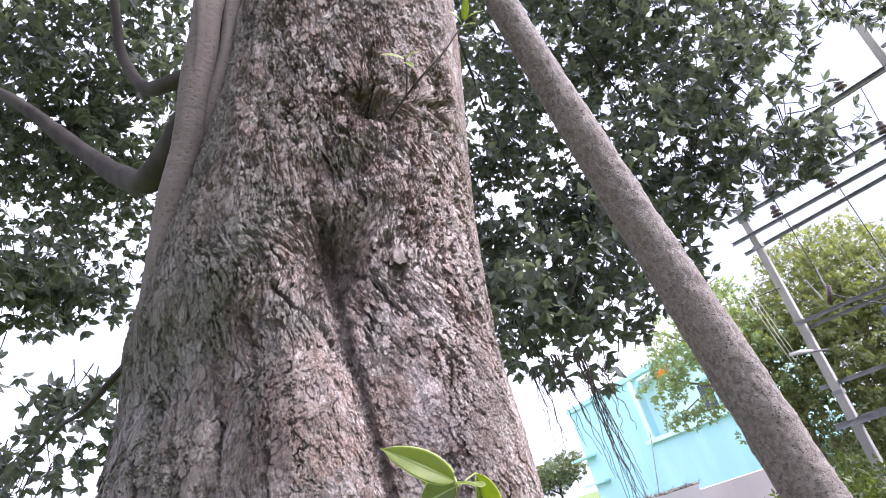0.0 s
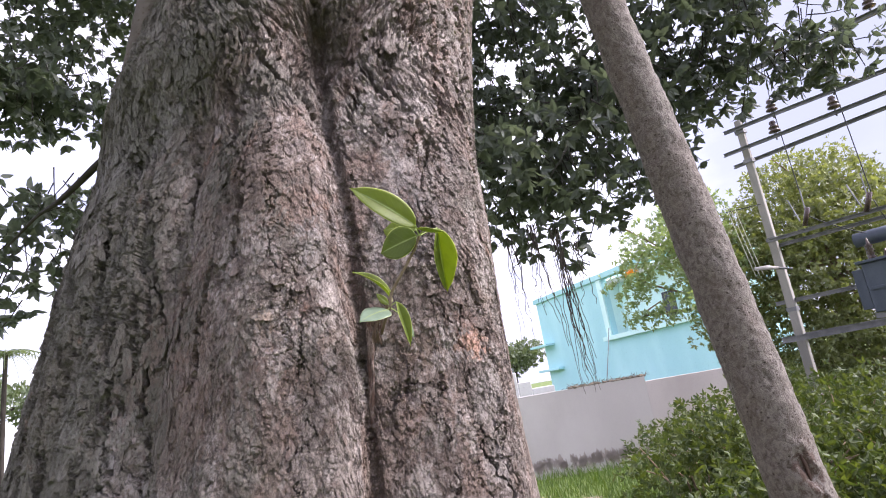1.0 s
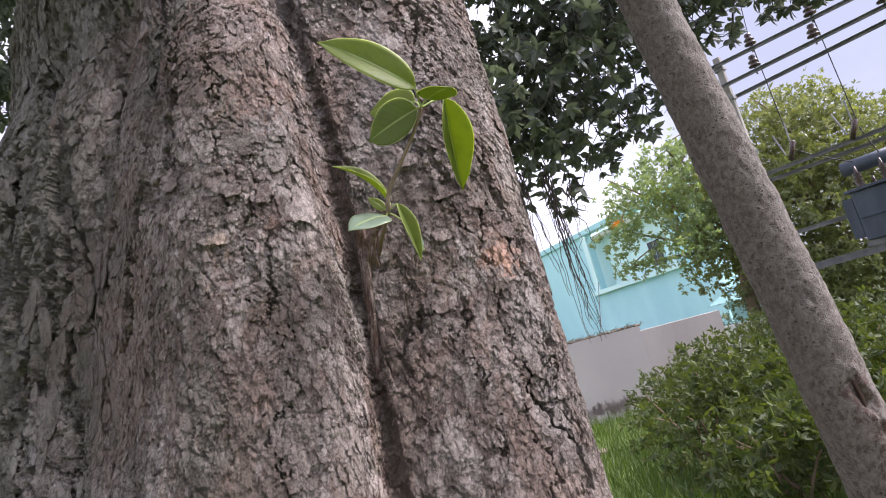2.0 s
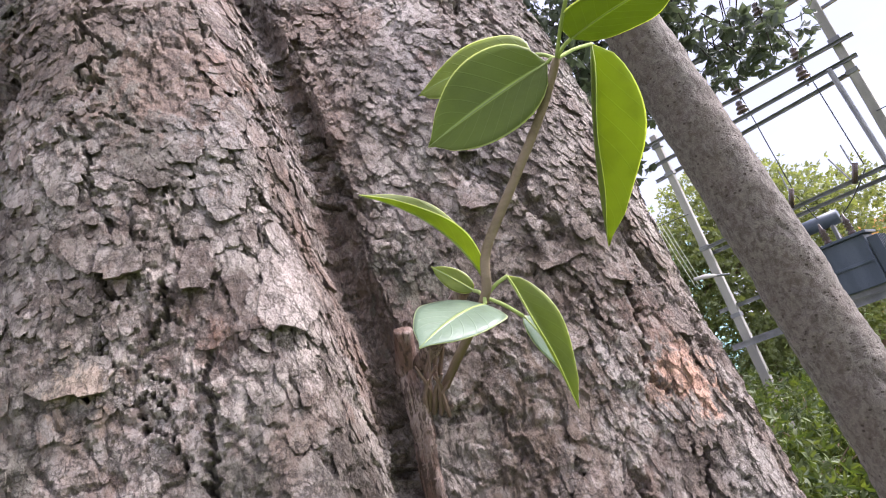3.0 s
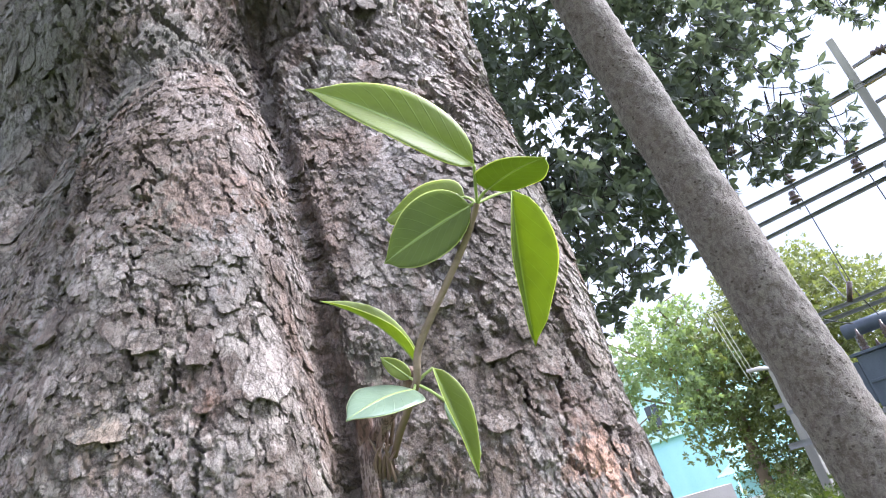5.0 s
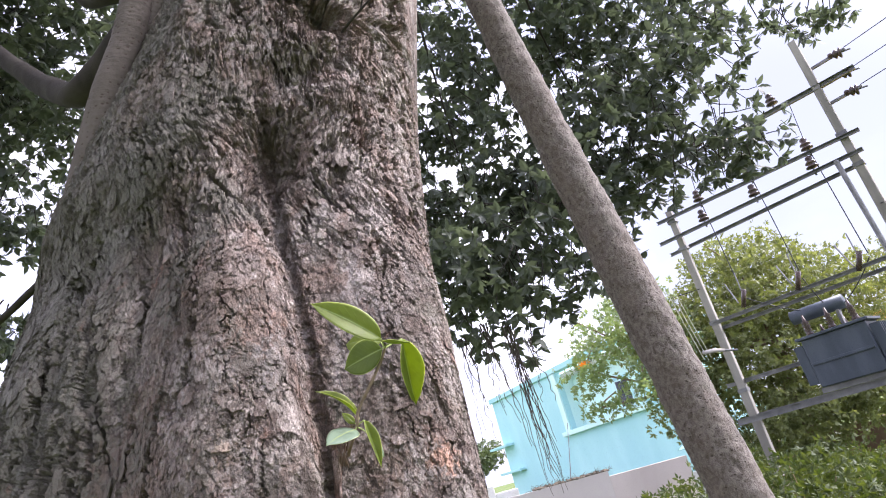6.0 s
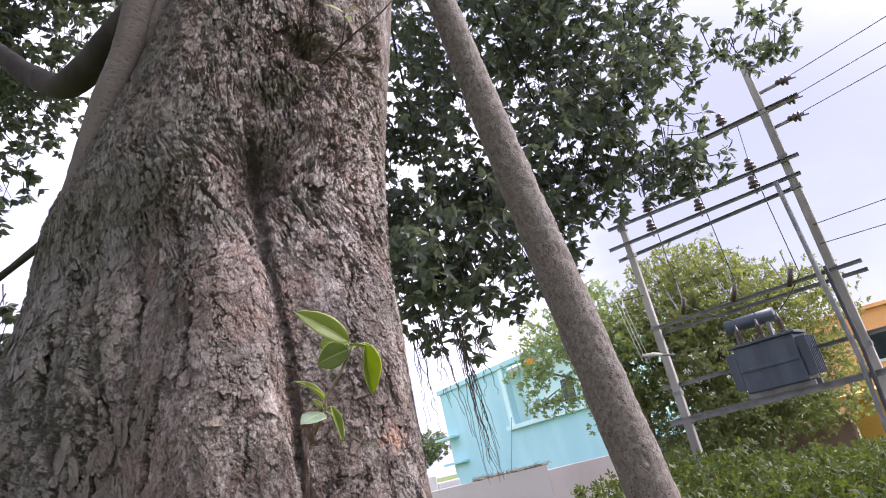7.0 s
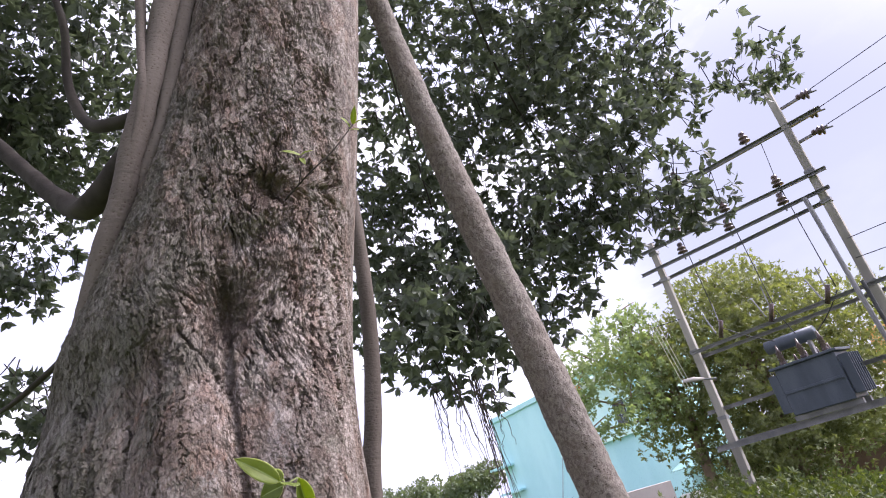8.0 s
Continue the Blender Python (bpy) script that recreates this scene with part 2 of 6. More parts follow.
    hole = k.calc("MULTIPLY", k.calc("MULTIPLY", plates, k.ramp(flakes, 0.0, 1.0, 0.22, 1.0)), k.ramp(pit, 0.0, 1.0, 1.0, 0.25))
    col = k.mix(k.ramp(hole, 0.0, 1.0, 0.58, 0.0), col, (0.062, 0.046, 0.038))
    n1 = k.bump(plates, 0.9, 0.003)
    n2 = k.bump(sh1, 1.0, 0.0030, n1)
    n2 = k.bump(sh2, 1.0, 0.0026, n2)
    n2 = k.bump(sh3, 0.9, 0.0016, n2)
    n3 = k.bump(k.calc("ADD", k.calc("MULTIPLY", terr2, 0.5), k.calc("MULTIPLY", flakes, 0.12)), 0.9, 0.006, n2)
    n4 = k.bump(fine, 0.9, 0.0016, n3)
    n5 = k.bump(k.calc("ADD", grain, k.calc("MULTIPLY", pits, -0.6)), 0.9, 0.0014, n4)
    col = k.mix(1.0, col, (0.86, 0.842, 0.82), "MULTIPLY")
    return k.done(col, k.ramp(fine, 0.3, 0.7, 0.75, 0.95), n5, 0.0, 0.3)


def fibre_bark():
    """Stringy dry root: lengthwise fibres, reddish where it has split."""
    k = Nodes("stringy_reddish_root")
    fib = k.noise(k.vec((1, 1, 0.08)), 420, 6, 0.65, 0.3)
    lump = k.noise(k.vec((1, 1, 0.5)), 70, 7, 0.65)
    col = k.mix(k.ramp(lump, 0.38, 0.62), (0.145, 0.088, 0.066), (0.30, 0.235, 0.205))
    col = k.mix(k.ramp(fib, 0.50, 0.42, 0, 0.8), col, (0.055, 0.036, 0.028))
    return k.done(col, 0.9, k.bump(fib, 0.9, 0.003, k.bump(lump, 0.9, 0.005)), 0.0, 0.25)


def smooth_bark(name, a, b, dots=True):
    k = Nodes(name)
    o = k.vec()
    big = k.noise(k.vec((1, 1, 0.35)), 7, 6)
    fine = k.noise(o, 130, 5, 0.6)
    col = k.mix(k.ramp(big, 0.35, 0.65), a, b)
    ring = k.noise(k.vec((0.25, 0.25, 3.2)), 16, 5, 0.6)
    col = k.mix(k.ramp(ring, 0.56, 0.72, 0, 0.45), col, tuple(c * 0.62 for c in a))
    col = k.mix(k.ramp(fine, 0.55, 0.75, 0, 0.5), col, tuple(c * 0.6 for c in a))
    nor = k.bump(fine, 0.6, 0.002)
    if dots:
        pits = k.cells(k.vec((1, 1, 1.5)), 58)
        col = k.mix(k.ramp(pits, 0.26, 0.14, 0, 0.8), col, (0.060, 0.042, 0.034))
        nor = k.bump(pits, 0.35, 0.004, nor)
    nor = k.bump(ring, 0.4, 0.006, nor)
    return k.done(col, 0.93, nor, 0.0, 0.12)


def stem_bark():
    """Grainy grey-brown bark: pale crust, brown grooves, dark pits."""
    k = Nodes("pitted_brown_bark")
    o = k.vec()
    big = k.noise(k.vec((1, 1, 0.5)), 9, 7, 0.65)
    crust = k.noise(k.vec((1, 1, 0.75)), 62, 8, 0.70, 0.4)
    grain = k.noise(o, 210, 5, 0.65)
    pits = k.cells(k.vec((1, 1, 1.4)), 52)
    some = k.noise(o, 18, 4, 0.6)
    col = k.mix(k.ramp(crust, 0.34, 0.64), (0.080, 0.067, 0.057), (0.178, 0.156, 0.138))
    col = k.mix(k.ramp(big, 0.42, 0.66, 0, 0.35), col, (0.135, 0.105, 0.088))
    col = k.mix(k.ramp(grain, 0.55, 0.70, 0, 0.5), col, (0.25, 0.215, 0.19))
    dark = k.calc("MULTIPLY", k.ramp(pits, 0.27, 0.13), k.ramp(some, 0.40, 0.53))
    col = k.mix(k.calc("MULTIPLY", dark, 0.75), col, (0.045, 0.033, 0.027))
    # raw brown wood in the healed scars
    for at, far in (((1.205, 1.932, 1.29), 0.050), ((1.228, 1.932, 1.19), 0.030), ((1.255, 1.930, 1.07), 0.055)):
        spot = k.n.new("ShaderNodeVectorMath")
        spot.operation = "DISTANCE"
        k.l.new(k.vec((1, 1, 0.6)), spot.inputs[0])
        spot.inputs[1].default_value = (at[0], at[1], at[2] * 0.6)
        wob = k.calc("ADD", spot.outputs["Value"], k.ramp(crust, 0.3, 0.7, -0.6 * far, 0.6 * far))
        col = k.mix(k.ramp(wob, far, far * 0.3, 0, 0.8), col, (0.070, 0.043, 0.033))
    nor = k.bump(crust, 0.9, 0.007)
    nor = k.bump(grain, 0.8, 0.0025, nor)
    nor = k.bump(k.ramp(dark, 0.0, 1.0, 1.0, 0.0), 0.7, 0.004, nor)
    return k.done(col, 0.88, nor, 0.0, 0.25)


def leaf_material(name, a, b, clear=0.45, rough=0.42, veins=False, through=(1.7, 1.65, 0.75)):
    """Leaf blades: gloss on top, light that comes through from behind."""
    k = Nodes(name)
    o = k.vec()
    info = k.n.new("ShaderNodeNewGeometry")
    hue = k.mix(info.outputs["Random Per Island"], a, b)
    col = k.mix(k.ramp(k.noise(o, 60, 4), 0.4, 0.7, 0, 0.35), hue, tuple(c * 0.7 for c in a))
    nor = k.bump(k.noise(o, 180, 3), 0.25, 0.001)
    if veins:
        uv = k.n.new("ShaderNodeUVMap")
        sep = k.n.new("ShaderNodeSeparateXYZ")
        k.l.new(uv.outputs["UV"], sep.inputs[0])
        side = k.calc("ABSOLUTE", k.calc("SUBTRACT", sep.outputs[1], 0.5))
        ph = k.calc("ADD", k.calc("MULTIPLY", sep.outputs[0], 9.0), k.calc("MULTIPLY", side, -5.0))
        saw = k.calc("ABSOLUTE", k.calc("SUBTRACT", k.calc("FRACT", ph), 0.5))
        line = k.ramp(saw, 0.06, 0.0)
        rib = k.ramp(side, 0.035, 0.012)
        pale = k.calc("MAXIMUM", k.calc("MULTIPLY", line, 0.13), rib)
        rim = k.ramp(side, 0.475, 0.495)
        col = k.mix(k.calc("MULTIPLY", pale, 0.8), col, (0.29, 0.37, 0.12))
        col = k.mix(k.calc("MULTIPLY", rim, 0.75), col, (0.60, 0.66, 0.34))
        nor = k.bump(k.calc("MAXIMUM", line, rib), 0.3, 0.0008, nor)
    k.done(col, rough, nor, 0.0, 0.5)
    tr = k.n.new("ShaderNodeBsdfTranslucent")
    bright = k.n.new("ShaderNodeVectorMath")
    bright.operation = "MULTIPLY"
    k.l.new(col, bright.inputs[0])
    bright.inputs[1].default_value = through
    k.l.new(bright.outputs[0], tr.inputs["Color"])
    k.l.new(nor, tr.inputs["Normal"])
    mx = k.n.new("ShaderNodeMixShader")
    mx.inputs[0].default_value = clear
    k.l.new(k.bsdf.outputs[0], mx.inputs[1])
    k.l.new(tr.outputs[0], mx.inputs[2])
    k.l.new(mx.outputs[0], k.out.inputs["Surface"])
    return k.mat


BARK = bark_material()
STEM = stem_bark()
ROOT = smooth_bark("smooth_grey_root_bark", (0.080, 0.067, 0.058), (0.116, 0.098, 0.086))
LIMB = smooth_bark("dark_limb_bark", (0.026, 0.022, 0.019), (0.046, 0.040, 0.034), False)
TWIG = smooth_bark("thin_brown_twig_bark", (0.16, 0.115, 0.080), (0.25, 0.19, 0.13), False)
SCAR = smooth_bark("dark_scar_bark", (0.065, 0.042, 0.034), (0.11, 0.078, 0.064), False)
STRINGY = fibre_bark()
AERIAL = smooth_bark("thin_dark_root_bark", (0.055, 0.046, 0.040), (0.10, 0.085, 0.072), False)
STRAND = smooth_bark("reddish_strand_bark", (0.12, 0.078, 0.060), (0.24, 0.175, 0.145), False)
LEAF_CROWN = leaf_material("dark_glossy_leaf", (0.066, 0.080, 0.064), (0.098, 0.113, 0.084), 0.46, 0.46, False, (1.35, 1.42, 0.95))
LEAF_SEED = leaf_material("fresh_seedling_leaf", (0.180, 0.228, 0.040), (0.204, 0.256, 0.046), 0.60, 0.52, True)
# darker copy of the seedling leaf; the back leaf's shade is put into colour
LEAF_DARK = leaf_material("darker_seedling_leaf", (0.118, 0.160, 0.026), (0.132, 0.174, 0.030), 0.55, 0.55, True)
# greyer leaf green with the sky's sheen painted into the base colour
LEAF_PALE = leaf_material("pale_seedling_leaf", (0.165, 0.230, 0.150), (0.185, 0.250, 0.165), 0.25, 0.38, True)
LEAF_TREE = leaf_material("light_green_leaf", (0.120, 0.145, 0.058), (0.175, 0.198, 0.085), 0.38, 0.5)
LEAF_FEATHER = leaf_material("grey_green_leaflet", (0.160, 0.225, 0.115), (0.225, 0.285, 0.150), 0.40, 0.55)
LEAF_BUSH = leaf_material("bright_shrub_leaf", (0.034, 0.056, 0.011), (0.085, 0.108, 0.024), 0.35, 0.62)
LEAF_FAR = leaf_material("far_tree_leaf", (0.080, 0.110, 0.062), (0.115, 0.145, 0.080), 0.30, 0.6)
GRASS = leaf_material("meadow_grass_blade", (0.050, 0.096, 0.016), (0.095, 0.140, 0.032), 0.40, 0.55)
PETAL = leaf_material("orange_petal", (0.75, 0.25, 0.02), (0.80, 0.34, 0.04), 0.45, 0.6)
CONCRETE = plain("weathered_pole_concrete", (0.19, 0.178, 0.16), (0.31, 0.29, 0.26), 0.85, 3.0, 90, 0.002, 0.0, (1, 1, 0.25))
STEEL = plain("dull_galvanised_steel", (0.15, 0.15, 0.155), (0.23, 0.225, 0.225), 0.6, 5.0, 120, 0.0006, 0.5)
TANK = plain("blue_grey_tank_paint", (0.042, 0.053, 0.072), (0.068, 0.082, 0.104), 0.5, 4.0, 70, 0.0008, 0.1, (1, 1, 0.3))
PORCELAIN = plain("brown_glazed_porcelain", (0.045, 0.028, 0.024), (0.075, 0.048, 0.040), 0.25, 8.0, 90, 0.0002)
CABLE = plain("black_cable_sheath", (0.022, 0.022, 0.024), (0.045, 0.045, 0.048), 0.6, 6.0, 90, 0.0004)
WIRE = plain("pale_cloth_strip", (0.36, 0.36, 0.27), (0.44, 0.44, 0.34), 0.8, 6.0, 90, 0.0004)
TURQ = plain("turquoise_wall_paint", (0.36, 0.64, 0.68), (0.42, 0.70, 0.73), 0.8, 0.9, 30, 0.002, 0.0, (1, 1, 0.35))
MINT = plain("pale_mint_wall_paint", (0.56, 0.80, 0.78), (0.64, 0.86, 0.83), 0.8, 0.9, 30, 0.002, 0.0, (1, 1, 0.35))
GLASS = plain("dark_window_glass", (0.012, 0.018, 0.020), (0.02, 0.028, 0.03), 0.12, 2.0, 40, 0.0001)
RENDERED = plain("grey_cement_plaster", (0.45, 0.415, 0.39), (0.54, 0.505, 0.48), 0.9, 0.8, 110, 0.002, 0.0, (1, 1, 0.5))
WHITEWASH = plain("whitewashed_plaster", (0.62, 0.61, 0.58), (0.74, 0.73, 0.70), 0.9, 1.2, 26, 0.003)
ORANGE = plain("orange_wall_paint", (0.62, 0.30, 0.11), (0.68, 0.36, 0.15), 0.85, 0.8, 26, 0.002)
YELLOW = plain("ochre_yellow_wall_paint", (0.55, 0.32, 0.055), (0.62, 0.38, 0.08), 0.85, 0.8, 26, 0.002)
BRICKY = plain("red_brown_old_masonry", (0.15, 0.092, 0.070), (0.22, 0.145, 0.115), 0.9, 1.5, 22, 0.006)
SHEET = plain("pale_blue_roof_sheet", (0.12, 0.235, 0.235), (0.17, 0.30, 0.29), 0.85, 1.2, 40, 0.001)
STAINED = plain("pinkish_old_plaster", (0.39, 0.345, 0.315), (0.47, 0.42, 0.39), 0.9, 1.0, 110, 0.002, 0.0, (1, 1, 0.4))
FLAKE = plain("flaked_dark_plaster", (0.30, 0.250, 0.225), (0.37, 0.325, 0.295), 0.95, 5.0, 50, 0.006)
WEED = plain("dry_brown_weed", (0.085, 0.070, 0.050), (0.15, 0.125, 0.09), 0.95, 5.0, 50, 0.004)
DIRT = plain("dry_pale_soil", (0.17, 0.13, 0.09), (0.24, 0.185, 0.135), 0.95, 2.0, 30, 0.01)


def ground_material():
    k = Nodes("weedy_ground")
    o = k.vec()
    g = k.noise(o, 0.9, 7, 0.6)
    f = k.noise(o, 14, 6, 0.65)
    col = k.mix(k.ramp(f, 0.35, 0.65), (0.055, 0.090, 0.020), (0.120, 0.160, 0.045))
    col = k.mix(k.ramp(g, 0.55, 0.70, 0, 0.8), col, (0.27, 0.21, 0.14))
    return k.done(col, 0.95, k.bump(f, 0.9, 0.03), 0.0, 0.2)


GROUND = ground_material()


# ---- mesh tools ----
class Shape:
    """Gathers vertices and faces for one mesh."""

    def __init__(self):
        self.v, self.f = [], []

    def box(self, lo, hi, m=None, taper=0.0):
        (x0, y0, z0), (x1, y1, z1) = lo, hi
        b = len(self.v)
        cx, cy, k = (x0 + x1) / 2, (y0 + y1) / 2, 1 - taper
        for z, s in ((z0, 1.0), (z1, k)):
            for x, y in ((x0, y0), (x1, y0), (x1, y1), (x0, y1)):
                p = Vector((cx + (x - cx) * s, cy + (y - cy) * s, z))
                self.v.append(m @ p if m else p)
        self.f += [tuple(b + i for i in q) for q in ((3, 2, 1, 0), (4, 5, 6, 7), (0, 1, 5, 4), (1, 2, 6, 5), (2, 3, 7, 6), (3, 0, 4, 7))]
        return self

    def tube(self, pts, radii, seg=10, squash=1.0, lumps=0.0, seed=0):
        pts = [Vector(p) for p in pts]
        rng = random.Random(seed)
        b, side = len(self.v), None
        for i, p in enumerate(pts):
            d = (pts[min(i + 1, len(pts) - 1)] - pts[max(i - 1, 0)]).normalized()
            if side is None:
                side = d.orthogonal().normalized()
            side = (side - d * side.dot(d)).normalized()
            up = d.cross(side)
            r = radii[i] if isinstance(radii, (list, tuple)) else radii
            for k in range(seg):
                a = 2 * math.pi * k / seg
                w = 1 + lumps * (noise.noise(p * 6 + Vector((math.cos(a), math.sin(a), seed))) + rng.uniform(-0.2, 0.2))
                self.v.append(p + (side * math.cos(a) + up * math.sin(a) * squash) * r * w)
        n = len(pts)
        for i in range(n - 1):
            for k in range(seg):
                a0, a1 = b + i * seg + k, b + i * seg + (k + 1) % seg
                self.f.append((a0, a1, a1 + seg, a0 + seg))
        self.f.append(tuple(b + k for k in reversed(range(seg))))
        self.f.append(tuple(b + (n - 1) * seg + k for k in range(seg)))
        return self

    def lathe(self, m, profile, seg=14):
        """profile: (radius, height) pairs round the local z axis of m."""
        b = len(self.v)
        for r, h in profile:
            for k in range(seg):
                a = 2 * math.pi * k / seg
                self.v.append(m @ Vector((r * math.cos(a), r * math.sin(a), h)))
        for i in range(len(profile) - 1):
            for k in range(seg):
                a0, a1 = b + i * seg + k, b + i * seg + (k + 1) % seg
                self.f.append((a0, a1, a1 + seg, a0 + seg))
        self.f.append(tuple(b + k for k in reversed(range(seg))))
        self.f.append(tuple(b + (len(profile) - 1) * seg + k for k in range(seg)))
        return self

    def mesh(self, name, smooth=False):
        me = bpy.data.meshes.new(name)
        me.from_pydata([tuple(p) for p in self.v], [], self.f)
        if smooth:
            me.polygons.foreach_set("use_smooth", [True] * len(me.polygons))
        me.update()
        return me


def part(name, shape, material, parent, label="", smooth=False, bevel=0.0):
    """ONE mesh object under a thing or a part; shape: a Shape or a mesh."""
    me = shape.mesh(name, smooth) if isinstance(shape, Shape) else shape
    me.materials.clear()
    me.materials.append(material)
    ob = new(name, me)
    ob.parent = parent
    if bevel:
        b = ob.modifiers.new("bevel", "BEVEL")
        b.width, b.segments, b.limit_method = bevel, 2, "ANGLE"
    return tagged(ob, label)


def thing(name, label, category, group="", kind="", at=(0, 0, 0)):
    ob = new(name)
    ob.empty_display_size = 0.1
    ob.location = at
    return tagged(ob, label, category, group, kind)


def lone(name, shape, material, label, category, group="", kind="", smooth=False, bevel=0.0):
    """A thing that is one mesh."""
    ob = part(name, shape, material, None, "", smooth, bevel)
    return tagged(ob, label, category, group, kind)


def polar(az, el, dist, eye=(0.0, 0.0, 1.58)):
    """A place by compass degrees, height degrees and level distance from the walk's middle."""
    a = radians(az)
    return Vector((eye[0] + dist * math.sin(a), eye[1] + dist * math.cos(a), eye[2] + dist * math.tan(radians(el))))


# the old tree leans over to the right with all that grows on it
LEAN = Matrix.Translation((0, 0.3, 1.62)) @ Matrix.Rotation(radians(5.5), 4, Vector((math.sin(radians(12)), math.cos(radians(12)), 0))) @ Matrix.Translation((0, -0.3, -1.62))


def leaned(ob):
    ob.matrix_world = LEAN
    return ob


def spline(pts, n):
    """Catmull-Rom points through pts."""
    pts = [Vector(p) for p in pts]
    out = []
    for i in range(len(pts) - 1):
        p0, p1, p2, p3 = pts[max(i - 1, 0)], pts[i], pts[i + 1], pts[min(i + 2, len(pts) - 1)]
        for k in range(n):
            t = k / n
            out.append(0.5 * ((2 * p1) + (p2 - p0) * t + (2 * p0 - 5 * p1 + 4 * p2 - p3) * t * t + (3 * p1 - p0 - 3 * p2 + p3) * t ** 3))
    out.append(pts[-1])
    return out


def fade(a, b, n):
    return [a + (b - a) * i / (n - 1) for i in range(n)]


def limb(name, pts, r0, r1, material, parent, label="", seg=14, n=8, lumps=0.06, seed=1):
    c = spline(pts, n)
    return part(name, Shape().tube(c, fade(r0, r1, len(c)), seg, 1.0, lumps, seed), material, parent, label, True)


# lattice noise for the bark
def hash2(i, j, seed):
    h = (i.astype(np.int64) * 374761393 + j.astype(np.int64) * 668265263 + seed * 974634777) & 0xFFFFFFFF
    h = ((h ^ (h >> 13)) * 1274126177) & 0xFFFFFFFF
    return ((h ^ (h >> 16)) & 0xFFFFFF) / float(0xFFFFFF)


def value2(x, y, seed):
    i, j = np.floor(x), np.floor(y)
    fx, fy = x - i, y - j
    fx, fy = fx * fx * (3 - 2 * fx), fy * fy * (3 - 2 * fy)
    a, b = hash2(i, j, seed), hash2(i + 1, j, seed)
    c, d = hash2(i, j + 1, seed), hash2(i + 1, j + 1, seed)
    return (a + (b - a) * fx) * (1 - fy) + (c + (d - c) * fx) * fy - 0.5


def fbm2(x, y, seed, octaves=4, gain=0.5):
    s, amp = 0.0, 1.0
    for k in range(octaves):
        s = s + amp * value2(x * 2 ** k, y * 2 ** k, seed + 17 * k)
        amp *= gain
    return s


def cells2(x, y, seed):
    """Nearest and next distance of jittered cells, the cell's own number, and the offset from its middle."""
    i, j = np.floor(x), np.floor(y)
    f1, f2 = np.full(x.shape, 9.0), np.full(x.shape, 9.0)
    own, ox, oy = np.zeros(x.shape), np.zeros(x.shape), np.zeros(x.shape)
    for di in (-1, 0, 1):
        for dj in (-1, 0, 1):
            a, b = i + di, j + dj
            px, py = a + 0.1 + 0.8 * hash2(a, b, seed), b + 0.1 + 0.8 * hash2(a, b, seed + 5)
            d = np.hypot(x - px, y - py)
            near = d < f1
            f2 = np.where(near, f1, np.minimum(f2, d))
            own, ox, oy = np.where(near, hash2(a, b, seed + 9), own), np.where(near, x - px, ox), np.where(near, y - py, oy)
            f1 = np.where(near, d, f1)
    return f1, f2, own, ox, oy


def step(x, lo, hi):
    t = np.clip((x - lo) / (hi - lo), 0, 1)
    return t * t * (3 - 2 * t)


# ---- ground ----
def make_ground():
    s = Shape()
    rings = [0.0, 1, 2, 3, 4.5, 6, 8, 10, 13, 17, 22, 30, 45, 70, 120, 250, 600, 1500]
    seg = 72
    s.v.append(Vector((0, 1.4, 0)))
    for r in rings[1:]:
        for k in range(seg):
            a = 2 * math.pi * k / seg
            x, y = r * math.cos(a), 1.4 + r * math.sin(a)
            z = 0.05 * noise.noise(Vector((x * 0.6, y * 0.6, 0))) * min(1, r / 2) if r < 40 else 0.0
            s.v.append(Vector((x, y, z)))
    for k in range(seg):
        s.f.append((0, 1 + k, 1 + (k + 1) % seg))
    for i in range(len(rings) - 2):
        for k in range(seg):
            a, b = 1 + i * seg + k, 1 + i * seg + (k + 1) % seg
            s.f.append((a, a + seg, b + seg, b))
    return lone("ground", s, GROUND, "weedy green ground with bare soil patches", "ground", kind="structure", smooth=True)


make_ground()

# ---- the great tree ----
TZ = [-0.1, 0.6, 1.0, 1.25, 1.6, 1.75, 1.9, 2.0, 2.1, 2.2, 2.4, 2.6, 3.0, 3.5, 4.5, 6.2]
TXL = [-1.70, -1.13, -0.94, -0.885, -0.82, -0.785, -0.765, -0.755, -0.745, -0.73, -0.665, -0.57, -0.40, -0.31, -0.14, 0.0]
TXR = [0.75, 0.42, 0.30, 0.27, 0.232, 0.217, 0.208, 0.205, 0.207, 0.212, 0.232, 0.257, 0.315, 0.375, 0.48, 0.55]
TYF = [0.35, 0.62, 0.78, 0.855, 0.93, 0.96, 0.995, 1.035, 1.095, 1.15, 1.21, 1.24, 1.29, 1.34, 1.45, 1.6]
TYB = [2.3, 2.1, 2.0, 2.0, 1.95, 1.95, 1.95, 1.95, 1.95, 1.95, 1.95, 1.95, 1.95, 1.95, 2.0, 2.1]
CZ = [1.2, 1.45, 1.60, 1.70, 1.75, 1.83, 1.93, 2.03, 2.13, 2.25, 2.4]
CX = [-0.046, -0.049, -0.055, -0.062, -0.065, -0.073, -0.087, -0.100, -0.114, -0.132, -0.135]
CUT_Z = [1.2, 1.5, 1.7, 1.9, 2.1, 2.3, 2.5]
CUT = [0.064, 0.054, 0.039, 0.027, 0.024, 0.009, 0.0]


def soft_interp(z, xs, ys):
    """Piecewise line, smoothed over a hand's width."""
    return sum(np.interp(z + d, xs, ys) for d in (-0.09, -0.06, -0.03, 0, 0.03, 0.06, 0.09)) / 7


